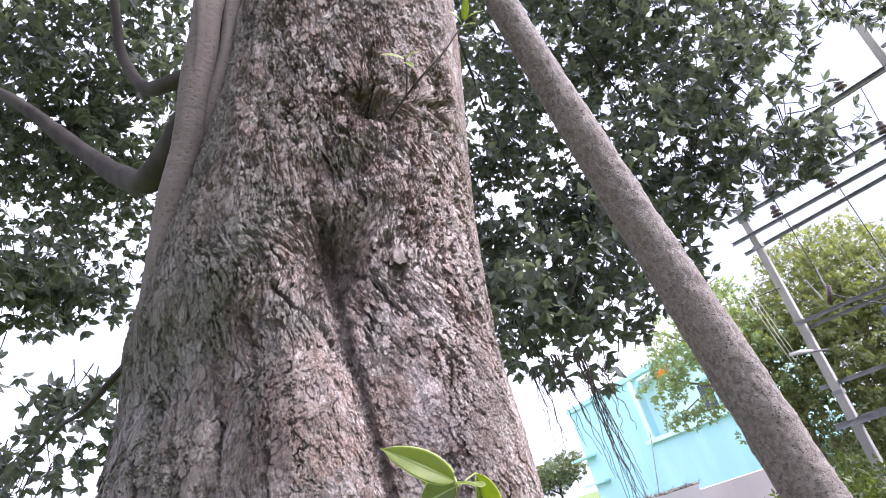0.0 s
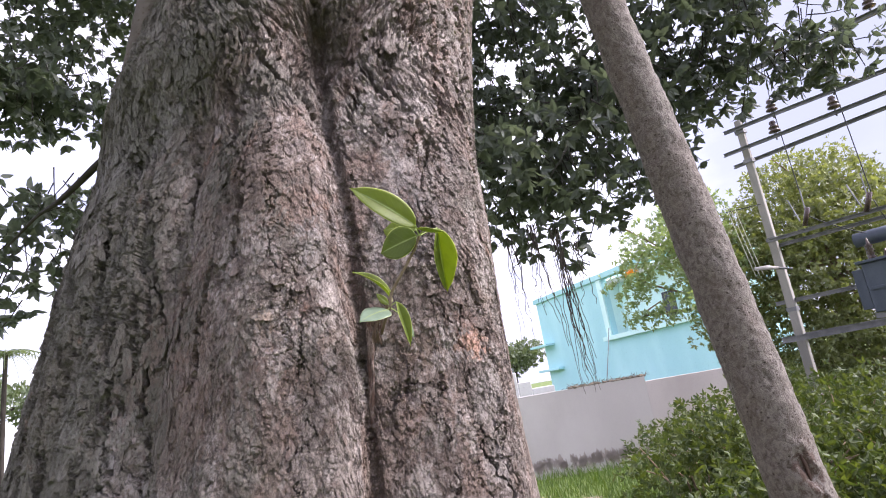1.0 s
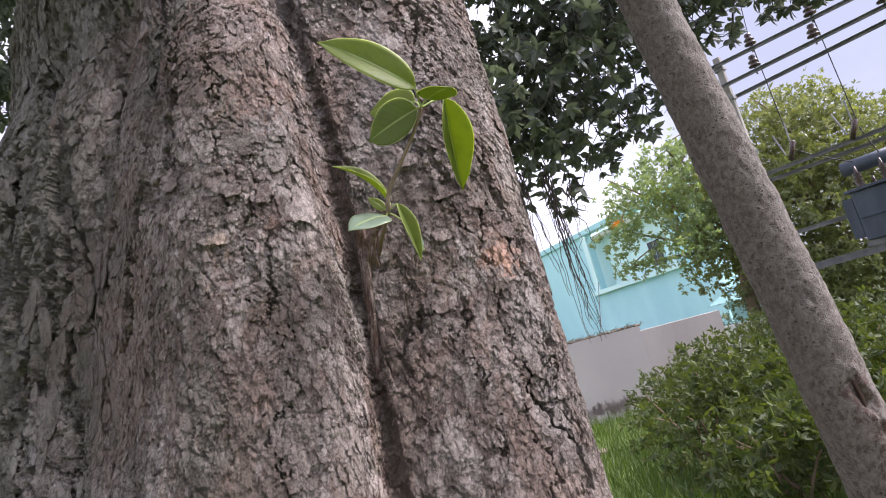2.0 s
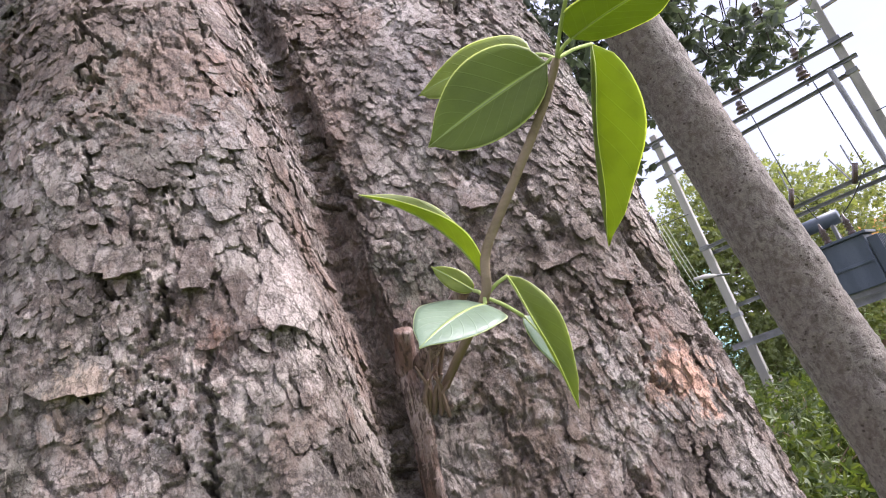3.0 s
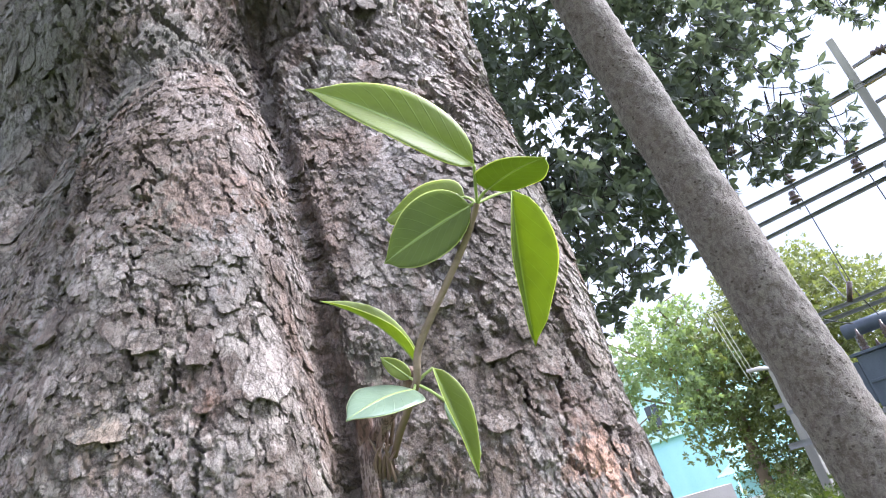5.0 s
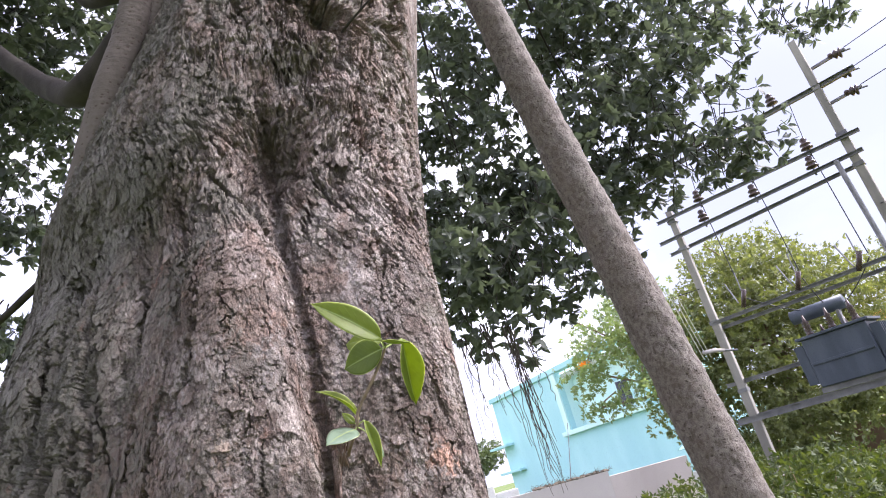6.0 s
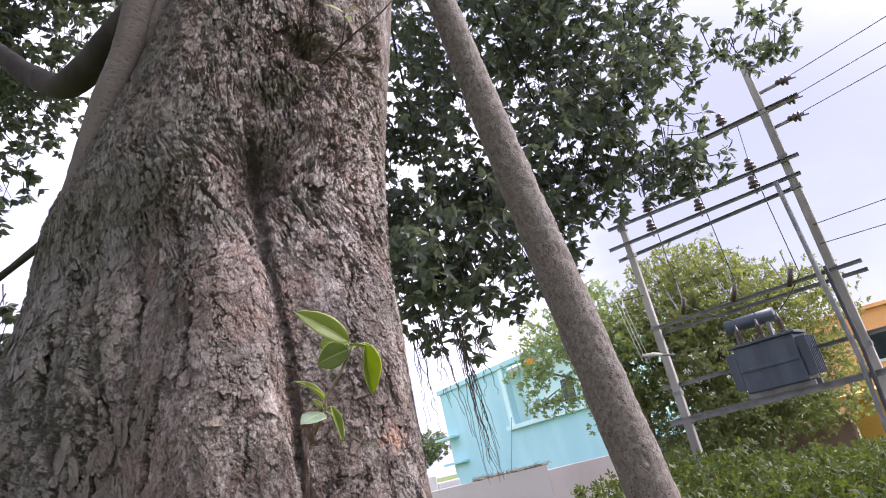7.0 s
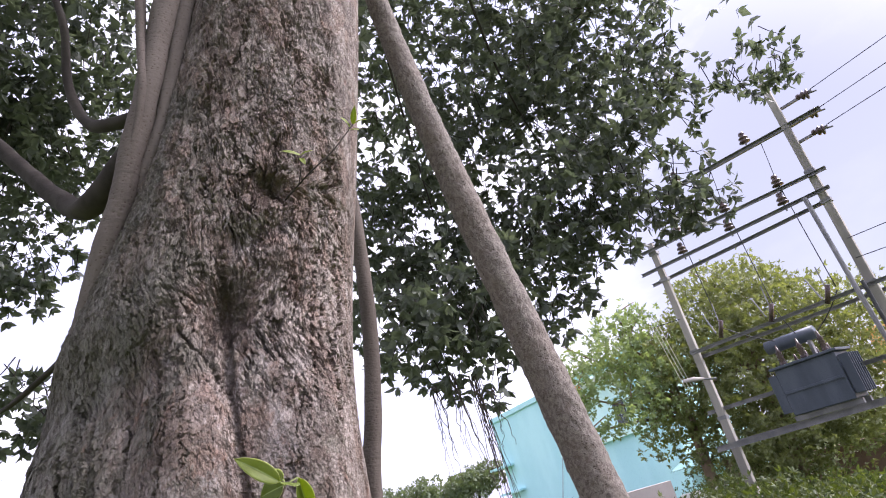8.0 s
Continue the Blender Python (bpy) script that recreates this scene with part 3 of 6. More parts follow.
def section(z, th):
    """The trunk's skin without bark at heights z and angles th (0 faces -y)."""
    xl, xr, yf, yb = (soft_interp(z, TZ, c) for c in (TXL, TXR, TYF, TYB))
    cx, a, cy, b = (xl + xr) / 2, (xr - xl) / 2, (yf + yb) / 2, (yb - yf) / 2
    sn, cs = np.sin(th), np.cos(th)
    n = np.where(sn > 0, 4.6 - 1.9 * step(z, 2.0, 2.5), 2.5)
    r = (np.abs(sn / a) ** n + np.abs(cs / b) ** n) ** (-1 / n)
    X, Y = cx + r * sn, cy - r * cs
    # the right flank widens towards the back behind a blunt edge
    over = X - (xr - np.interp(z, CUT_Z, CUT) + 0.19 * (Y - yf - 0.19))
    X = X - np.where(sn > 0, 0.004 * np.logaddexp(0, np.clip(over / 0.004, -40, 40)), 0) * step(z, 2.45, 2.25) * step(Y, yf + 0.45, yf + 0.30)
    front = step(cs, -0.1, 0.3)
    low = step(z, 2.36, 2.08)
    edge = -0.355 - 0.05 * (1.9 - z) + 0.012 * fbm2(z * 7, z * 0, 8, 2)
    # the left buttress stands back behind a groove
    fall = low * (0.13 * step(X, edge + 0.17, edge - 0.05) + 0.38 * np.clip(edge - X, 0, 9)) + (1 - low) * 0.35 * np.clip(-0.30 - X, 0, 9)
    fall = fall + low * 0.024 * np.exp(-((X - edge + 0.01) / 0.020) ** 2)
    Y = Y + fall * step(cs, -0.95, 0.25)
    d = X - np.interp(z, CZ, CX) + 0.008 * fbm2(z * 13, z * 0, 3, 3)
    lower = step(z, 2.48, 2.30) * step(z, 0.2, 0.9)
    # the left lobe rolls over into the fold, the right one rises slowly out of it
    back_ = 0.018 + 0.034 * step(z, 2.22, 1.98)
    fold = np.where(d < 0, (0.018 + back_) * np.clip(1 + d / 0.060, 0, 1) ** 2.6, 0.018 * np.exp(-(d / 0.008) ** 2) + back_ * np.exp(-(d / (0.16 - 0.08 * step(z, 1.95, 2.25))) ** 2))
    dent = (fold + 0.022 * np.exp(-(d / 0.014) ** 2) * step(z, 1.95, 2.12)) * lower + 0.078 * np.exp(-((X + 0.125) / 0.060) ** 2 - ((z - 2.29) / 0.13) ** 2)
    dent = dent + 0.080 * np.exp(-((X - 0.005 + 0.25 * (z - 2.71)) / 0.034) ** 2 - ((z - 2.705) / 0.042) ** 2)
    dent = dent + 0.026 * np.exp(-((X - 0.040 - 0.2 * (z - 2.6)) / 0.014) ** 2 - ((z - 2.59) / 0.07) ** 2)
    dent = dent + 0.030 * np.exp(-((X + 0.08 + 0.15 * (z - 2.5)) / 0.08) ** 2 - ((z - 2.52) / 0.05) ** 2)
    dent = dent + 0.022 * step(z, 2.3, 1.9) * np.exp(-((X + 0.53 + 0.20 * (1.9 - z)) / 0.030) ** 2)
    dent = dent - 0.030 * np.exp(-((X - 0.03) / 0.06) ** 2 - ((z - 2.47) / 0.06) ** 2)
    dent = dent - 0.022 * np.exp(-((X + 0.01) / 0.05) ** 2 - ((z - 2.60) / 0.04) ** 2)
    return X, Y + dent * front


# the largest splits in the bark: half width, depth, course (x, z) from below
OPEN_SPLITS = [
    (0.0016, 0.006, ((-0.143, 1.63), (-0.137, 1.69), (-0.134, 1.73))),
    (0.0022, 0.010, ((0.083, 1.68), (0.074, 1.715), (0.058, 1.745))),
    (0.0026, 0.012, ((0.150, 1.44), (0.115, 1.51), (0.108, 1.55))),
    (0.0060, 0.026, ((-0.533, 1.68), (-0.542, 1.88), (-0.556, 2.04))),
    (0.0060, 0.026, ((-0.468, 1.55), (-0.482, 1.66), (-0.492, 1.76))),
    (0.0066, 0.028, ((-0.312, 1.62), (-0.304, 1.70), (-0.296, 1.78))),
    (0.0066, 0.028, ((-0.345, 1.70), (-0.352, 1.88), (-0.365, 2.08))),
    (0.0066, 0.028, ((-0.405, 1.58), (-0.412, 1.74), (-0.425, 1.90))),
    (0.0066, 0.028, ((-0.262, 1.78), (-0.250, 1.88), (-0.240, 1.99))),
    (0.0050, 0.022, ((0.158, 1.95), (0.172, 2.20), (0.190, 2.52))),
    (0.0040, 0.018, ((0.105, 2.08), (0.110, 2.20), (0.098, 2.31))),
    (0.0060, 0.028, ((-0.105, 2.06), (-0.165, 2.16), (-0.245, 2.27))),
]


def trunk_mesh():
    za = np.concatenate([np.arange(-0.35, 1.2, 0.02), np.arange(1.2, 1.42, 0.004), np.arange(1.42, 1.5, 0.002), np.arange(1.5, 1.9, 0.0014), np.arange(1.9, 2.06, 0.0022),
                         np.arange(2.06, 3.6, 0.0046), np.arange(3.6, 6.2, 0.03)])
    # columns keep their distance along the girth from the fold
    cols = np.concatenate([np.arange(-1.2, -0.8, 0.006), np.arange(-0.8, -0.45, 0.0032), np.arange(-0.45, -0.26, 0.002), np.arange(-0.26, 0.24, 0.0014), np.arange(0.24, 0.30, 0.002), np.arange(0.30, 0.62, 0.005)])
    rest = np.linspace(0, 1, 72)[1:-1]
    th = np.linspace(-np.pi, np.pi, 1600)
    X, Y, S = [], [], []
    for z in za:
        x, y = section(np.full(th.shape, z), th)
        s = np.concatenate([[0], np.cumsum(np.hypot(np.diff(x), np.diff(y)))])
        mask = np.abs(th) < 1.2
        at = np.interp(np.interp(z, CZ, CX), x[mask], s[mask])
        k = min(1.0, s[-1] / 2.9)
        c = cols * k
        tail = c[-1] + rest * (s[-1] - (c[-1] - c[0]))
        want = np.mod(np.concatenate([c, tail]) + at, s[-1])
        X.append(np.interp(want, s, x))
        Y.append(np.interp(want, s, y))
        S.append(np.concatenate([cols, 0.62 + rest * 1.5]))
    X, Y, S = np.array(X), np.array(Y), np.array(S)
    Z = za[:, None] + 0 * X
    P = np.stack([X, Y, Z], -1)
    dz = np.gradient(P, axis=0)
    dt = np.roll(P, -1, 1) - np.roll(P, 1, 1)
    N = np.cross(dt, dz)
    N /= np.linalg.norm(N, axis=-1, keepdims=True) + 1e-9
    # bark relief, in metres along the girth and up: layers of flat flakes with lifted lower rims, thin cracks between the plates
    W = Z + 0.10 * S + 0.02 * np.abs(S + 0.15)
    u = S + 0.010 * fbm2(S * 16, W * 9, 21) + 0.0030 * fbm2(S * 90, W * 60, 22, 4, 0.6)
    w = W + 0.026 * fbm2(S * 14, W * 10, 23) + 0.0050 * fbm2(S * 90, W * 60, 24, 4, 0.6)
    high = step(Z, 1.92, 2.2)
    flank_ = step(S, -0.33, -0.48) * (1 - high)
    near = (1 - high) * (1 - flank_)
    far_ = 1 + 0.35 * high + 0.7 * flank_
    f1, f2, own, ox, oy = cells2(u / 0.020, w / 0.036, 31)
    lean_ = hash2(np.floor(own * 9999), np.floor(own * 777), 3) - 0.5
    open_ = step(value2(S * 19, W * 12, 30), -0.10, 0.10)
    crack = step(f2 - f1, 0.085 + 0.05 * high, 0.015) * open_
    relief = -0.0032 * (far_ - 0.50 * near) * crack + (0.0015 + 0.0026 * flank_ + 0.0012 * high) * own + 0.0020 * lean_ * ox - (0.0011 + 0.0022 * flank_ + 0.0010 * high) * oy * (0.4 + own) - 0.004
    h1, h2, hown, hx, hy = cells2(u / 0.017 + 7.1, w / 0.030 + 2.2, 35)
    relief += (0.0022 * (hown - 0.5) - 0.0016 * hy * (hown > 0.4)) * high
    m1, m2, mown, mx, my = cells2(u / 0.0085 + 4.3, w / 0.0150 + 1.2, 39)
    gate = step(value2(S * 40, W * 24, 36), -0.10, 0.08)
    relief += (1 - high) * (0.0010 * (mown - 0.5) - 0.0010 * my * (mown > 0.3) - 0.0008 * step(m2 - m1, 0.16, 0.03) * gate)
    relief -= 0.0034 * high * step(h2 - h1, 0.16, 0.03) * gate
    k1, k2, kown, kx, ky = cells2(u / 0.0046 + 1.7, w / 0.0075 + 5.2, 37)
    relief += 0.0011 * (kown - 0.5) - 0.0005 * ky - 0.0016 * (kown > 0.90)
    # shells that have half flaked away
    shell = fbm2(u * 26, w * 15, 33, 5, 0.55) * 2.2
    relief += (0.0005 + 0.0011 * high) * np.floor(shell)
    # hairline cracks between the scales
    vein = np.abs(fbm2(S * 24 + 0.50 * fbm2(S * 44, W * 40, 101, 5, 0.65), W * 7.0, 102, 3))
    relief -= 0.0070 * (far_ - 0.68 * near + 0.25 * high) * step(vein, 0.046 + 0.03 * (1 - near), 0.006) * step(value2(S * 15, W * 11, 103), -0.12, 0.02)
    vein2 = np.abs(fbm2(S * 30 + 0.50 * fbm2(S * 44, W * 40, 104, 5, 0.65), W * 22.0, 105, 3))
    relief -= 0.0040 * (far_ - 0.6 * near) * step(vein2, 0.052, 0.008) * step(value2(S * 17, W * 13, 106), 0.02, 0.14)
    vein3 = np.abs(fbm2(S * 46 + 0.55 * fbm2(S * 60, W * 40, 107, 4, 0.65), W * 9.0, 108, 3))
    relief -= 0.0055 * high * step(vein3, 0.075, 0.012) * step(value2(S * 23, W * 12, 109), -0.18, 0.02)
    # long upright fissures and shorter splits
    wide_ = 0.015 * high + 0.024 * flank_ + 0.010 * near
    split = np.abs(fbm2(S * 11 + 0.40 * fbm2(S * 24, W * 22, 60, 5, 0.65), W * 1.4, 61, 3))
    relief -= 0.019 * (1 - 0.55 * near) * step(split, 0.0110 + wide_, 0.0015) * step(value2(S * 7, W * 4.0, 62), -0.08 + 0.06 * near, 0.08)
    split4 = np.abs(fbm2(S * 20 + 0.45 * fbm2(S * 30, W * 26, 85, 5, 0.65), W * 1.8, 86, 3))
    relief -= 0.021 * flank_ * step(split4, 0.078, 0.012) * step(value2(S * 11, W * 5.0, 87), -0.15, 0.0)
    split2 = np.abs(fbm2(S * 24 + 0.6 * fbm2(S * 40, W * 44, 63, 4, 0.6), W * 6.0, 64, 3))
    relief -= 0.0060 * (1 - 0.75 * near) * far_ * step(split2, 0.014 * far_, 0.003) * step(value2(S * 14, W * 9.0, 65), 0.0, 0.15)
    split3 = np.abs(fbm2(S * 17 + 0.45 * fbm2(S * 30, W * 26, 66, 5, 0.65), W * 1.3, 67, 3))
    relief -= 0.014 * (1 - 0.5 * near + 0.3 * high) * step(split3, 0.0105 + wide_ + 0.018 * near, 0.002) * step(value2(S * 11, W * 5.0, 68), 0.0, 0.10)
    relief += 0.009 * fbm2(S * 6, W * 3.2, 71, 3) + 0.0030 * near * fbm2(S * 20, W * 9, 73, 2) + 0.0005 * fbm2(S * 220, W * 170, 72, 2, 0.7)
    relief += 0.0055 * np.exp(-((S - 0.004) / 0.012) ** 2) * (fbm2(S * 70, W * 34, 110, 4, 0.6) - 0.5 * step(np.abs(fbm2(S * 60, W * 26, 111, 3)), 0.08, 0.0))
    relief = relief * (1 - 0.8 * np.maximum(step(S, -0.85, -1.05), step(S, 0.45, 0.6)))
    # the gnarled knot, the old hollow and the largest open splits
    knot = np.exp(-((X + 0.01) / 0.10) ** 2 - ((Z - 2.66) / 0.10) ** 2) + 0.8 * np.exp(-((X + 0.12) / 0.07) ** 2 - ((Z - 2.36) / 0.11) ** 2)
    relief += knot * (0.026 * fbm2(S * 22 + 0.8 * fbm2(S * 40, W * 40, 81, 3), W * 17, 80, 4, 0.55) - 0.014 * step(np.abs(fbm2(S * 20, W * 13, 82, 3)), 0.05, 0.0))
    front = step(-N[..., 1], 0.0, 0.3)
    jag = 0.014 * fbm2(Z * 45, S * 3, 83, 5, 0.65)
    for wd_, deep, line in OPEN_SPLITS:
        xs, zs = [p[0] for p in line], [p[1] for p in line]
        gap = np.abs(X - np.interp(Z, zs, xs) + jag)
        ends = step(Z, zs[0] - 0.005, zs[0] + 0.02) * step(Z, zs[-1] + 0.005, zs[-1] - 0.02)
        relief -= deep * step(gap, wd_, wd_ * 0.25) * ends * front
    tone = 0.30 * own + 0.35 * (mown * (1 - high) + hown * high) + 0.35 * kown
    skin = (za, S[0], P.copy(), N, relief)
    P = P + N * relief[..., None]
    rows, ncol = Z.shape
    idx = np.arange(rows * ncol).reshape(rows, ncol)
    q = np.stack([idx[:-1], np.roll(idx, -1, 1)[:-1], np.roll(idx, -1, 1)[1:], idx[1:]], -1).reshape(-1, 4)
    me = bpy.data.meshes.new("trunk")
    me.vertices.add(rows * ncol)
    me.vertices.foreach_set("co", P.reshape(-1).astype(np.float32))
    me.loops.add(q.size)
    me.loops.foreach_set("vertex_index", q.reshape(-1).astype(np.int32))
    me.polygons.add(len(q))
    me.polygons.foreach_set("loop_start", np.arange(0, q.size, 4, dtype=np.int32))
    me.update(calc_edges=True)
    me.polygons.foreach_set("use_smooth", np.ones(len(q), dtype=bool))
    me.validate()
    me.set_sharp_from_angle(angle=radians(30))
    # each plate weathers to a tone of its own
    me.attributes.new("plate_tone", "FLOAT", "POINT").data.foreach_set("value", tone.reshape(-1).astype(np.float32))
    return me, skin


great_tree = leaned(thing("great_tree", "huge old tree with rough grey fissured bark and dark leaves", "tree", at=(0, 0, 0)))
trunk_me, SKIN = trunk_mesh()
FRONT_COLS = int(np.searchsorted(SKIN[1], 0.62))
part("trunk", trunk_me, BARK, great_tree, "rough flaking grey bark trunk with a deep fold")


def on_skin(sv, zv, out):
    """Points on the trunk at girth sv, height zv and a distance out from its skin."""
    za, cols, P, N, _ = SKIN
    n = FRONT_COLS
    i = np.clip(np.searchsorted(za, zv) - 1, 0, len(za) - 2)
    j = np.clip(np.searchsorted(cols[:n], sv) - 1, 0, n - 2)
    fi = np.clip((zv - za[i]) / (za[i + 1] - za[i]), 0, 1)[..., None]
    fj = np.clip((sv - cols[j]) / (cols[j + 1] - cols[j]), 0, 1)[..., None]

    def at(A):
        return (A[i, j] * (1 - fi) + A[i + 1, j] * fi) * (1 - fj) + (A[i, j + 1] * (1 - fi) + A[i + 1, j + 1] * fi) * fj
    return at(P) + at(N) * out[..., None]


def skin_height(sv, zv):
    za, cols, P, N, relief = SKIN
    return relief[np.clip(np.searchsorted(za, zv), 0, len(za) - 1), np.clip(np.searchsorted(cols[:FRONT_COLS], sv), 0, FRONT_COLS - 1)]


def flake_mesh(name, sv, zv, wide, tall, lift, thick, seed, k=13):
    """Jagged scales of bark: each sinks into the skin above and stands off at its lower rim."""
    rng = np.random.default_rng(seed)
    n = len(sv)
    ang = np.linspace(0, 2 * np.pi, k, endpoint=False)[None] + rng.uniform(-0.16, 0.16, (n, k))
    rad = rng.uniform(0.78, 1.06, (n, k)) * (np.abs(np.cos(ang)) ** 3.4 + np.abs(np.sin(ang)) ** 3.4) ** (-1 / 3.4)
    turn = rng.normal(0.06, 0.30, (n, 1))
    x, y = 0.5 * wide[:, None] * rad * np.cos(ang), 0.5 * tall[:, None] * rad * np.sin(ang)
    x, y = x * np.cos(turn) - y * np.sin(turn), x * np.sin(turn) + y * np.cos(turn)
    base = skin_height(sv, zv)[:, None] + 0.0005
    side = rng.uniform(-0.5, 0.5, (n, 1))
    rise = lift[:, None] * np.clip(0.45 - 1.1 * y / tall[:, None] + side * x / wide[:, None], -0.3, 1.3) + base
    rise = rise + rng.uniform(-0.12, 0.12, (n, k)) * lift[:, None]
    top = on_skin(sv[:, None] + x, zv[:, None] + y, rise)
    low = on_skin(sv[:, None] + x * 0.97, zv[:, None] + y * 0.97, rise - thick[:, None])
    mid = on_skin(sv, zv, base[:, 0] + lift * 0.52)
    V = np.concatenate([top, low, mid[:, None]], 1).reshape(-1, 3)
    q = (np.arange(n) * (2 * k + 1))[:, None]
    a, b = np.arange(k)[None], ((np.arange(k) + 1) % k)[None]
    F = np.concatenate([np.stack(np.broadcast_arrays(q + a, q + b, q + 2 * k), -1).reshape(-1, 3),
                        np.stack(np.broadcast_arrays(q + k + a, q + k + b, q + b), -1).reshape(-1, 3),
                        np.stack(np.broadcast_arrays(q + k + a, q + b, q + a), -1).reshape(-1, 3)])
    me = bpy.data.meshes.new(name)
    me.from_pydata(V.tolist(), [], F.tolist())
    me.update()
    tone = np.repeat(rng.uniform(0.15, 0.80, n), 2 * k + 1).astype(np.float32)
    me.attributes.new("plate_tone", "FLOAT", "POINT").data.foreach_set("value", tone)
    return me


def scatter_flakes(seed, count, s0, s1, z0, z1, w0, w1, slim, lift, thick, patch=0.0):
    rng = np.random.default_rng(seed)
    sv, zv = rng.uniform(s0, s1, count), rng.uniform(z0, z1, count)
    keep = (value2(sv * 16, zv * 10, seed) > patch) & (np.abs(sv - 0.004) > np.where(w1 < 0.008, 0.002, 0.007))
    sv, zv = sv[keep], zv[keep]
    wide = rng.uniform(0, 1, len(sv)) ** 1.7 * (w1 - w0) + w0
    tall = wide * rng.uniform(0.8, slim, len(sv))
    return sv, zv, wide, tall, wide * lift * rng.uniform(0.5, 1.4, len(sv)), np.full(len(sv), thick)


# loose scales over the whole visible face: fine ones low down, coarse ones above and on the left flank
for args in ((91, 1500, -0.33, 0.30, 1.42, 2.10, 0.006, 0.019, 2.2, 0.040, 0.0013, -0.05, 13), (92, 9500, -0.33, 0.30, 1.42, 2.10, 0.0026, 0.0070, 3.0, 0.10, 0.0009, -0.14, 9),
             (93, 800, -0.60, 0.42, 2.05, 3.60, 0.010, 0.028, 2.6, 0.045, 0.0018, -0.02, 13), (94, 1000, -0.85, -0.33, 1.35, 2.30, 0.010, 0.026, 3.2, 0.060, 0.0020, -0.10, 11), (95, 3000, -0.60, 0.42, 2.05, 3.2, 0.004, 0.011, 3.0, 0.07, 0.0014, -0.10, 9)):
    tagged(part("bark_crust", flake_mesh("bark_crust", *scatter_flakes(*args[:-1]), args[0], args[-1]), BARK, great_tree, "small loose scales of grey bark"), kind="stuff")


def girth(x, z):
    """The girth at which the trunk's front has this x."""
    za, cols, P, _, _ = SKIN
    row = P[np.searchsorted(za, z), :FRONT_COLS]
    return cols[np.argmin(np.abs(row[:, 0] - x) + 9.0 * (np.abs(cols[:FRONT_COLS]) > 0.34))]


# large loose plates that stand off the trunk: x, height, width, length, stand-off
for xv, zv, wd_, ht_, up_ in ((-0.102, 1.747, 0.030, 0.050, 0.0065), (-0.080, 1.768, 0.012, 0.036, 0.004), (-0.195, 1.722, 0.036, 0.020, 0.004), (-0.128, 1.800, 0.018, 0.024, 0.004), (-0.140, 1.765, 0.016, 0.030, 0.004),
                              (-0.175, 1.775, 0.022, 0.026, 0.004), (-0.105, 1.655, 0.020, 0.030, 0.003), (0.055, 1.752, 0.034, 0.020, 0.005), (0.090, 1.735, 0.024, 0.018, 0.004), (0.125, 1.700, 0.020, 0.026, 0.004),
                              (0.045, 1.700, 0.024, 0.018, 0.004), (0.020, 1.800, 0.026, 0.022, 0.004), (0.100, 1.640, 0.026, 0.022, 0.004), (0.130, 1.610, 0.024, 0.030, 0.004), (0.030, 1.620, 0.026, 0.022, 0.004),
                              (-0.200, 1.640, 0.018, 0.040, 0.003), (-0.245, 1.800, 0.026, 0.034, 0.004)):
    one = [np.array([v]) for v in (girth(xv, zv), zv, wd_, ht_, up_, 0.0026)]
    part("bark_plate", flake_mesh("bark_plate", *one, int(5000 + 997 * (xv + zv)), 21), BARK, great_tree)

# smooth strangling roots on the left flank
limb("root", [(-0.66, 1.55, 2.10), (-0.605, 1.50, 2.28), (-0.550, 1.45, 2.46), (-0.500, 1.42, 2.63), (-0.455, 1.41, 2.80), (-0.425, 1.41, 2.98), (-0.385, 1.42, 3.22), (-0.345, 1.45, 3.55), (-0.25, 1.5, 4.2)],
     0.030, 0.048, ROOT, great_tree, "smooth grey-brown root grown along the trunk", 24, 12, 0.14)
limb("root", [(-0.47, 1.43, 2.68), (-0.41, 1.425, 2.85), (-0.355, 1.43, 3.03), (-0.315, 1.44, 3.25), (-0.28, 1.47, 3.55), (-0.2, 1.52, 4.2)],
     0.018, 0.036, ROOT, great_tree, "smooth grey-brown root grown along the trunk", 20, 12, 0.14, 3)
limb("root", [(-0.455, 1.385, 2.86), (-0.41, 1.375, 3.02), (-0.395, 1.38, 3.2), (-0.41, 1.41, 3.4), (-0.43, 1.46, 3.65)],
     0.009, 0.020, ROOT, great_tree, "smooth grey-brown root grown along the trunk", 14, 12, 0.14, 4)
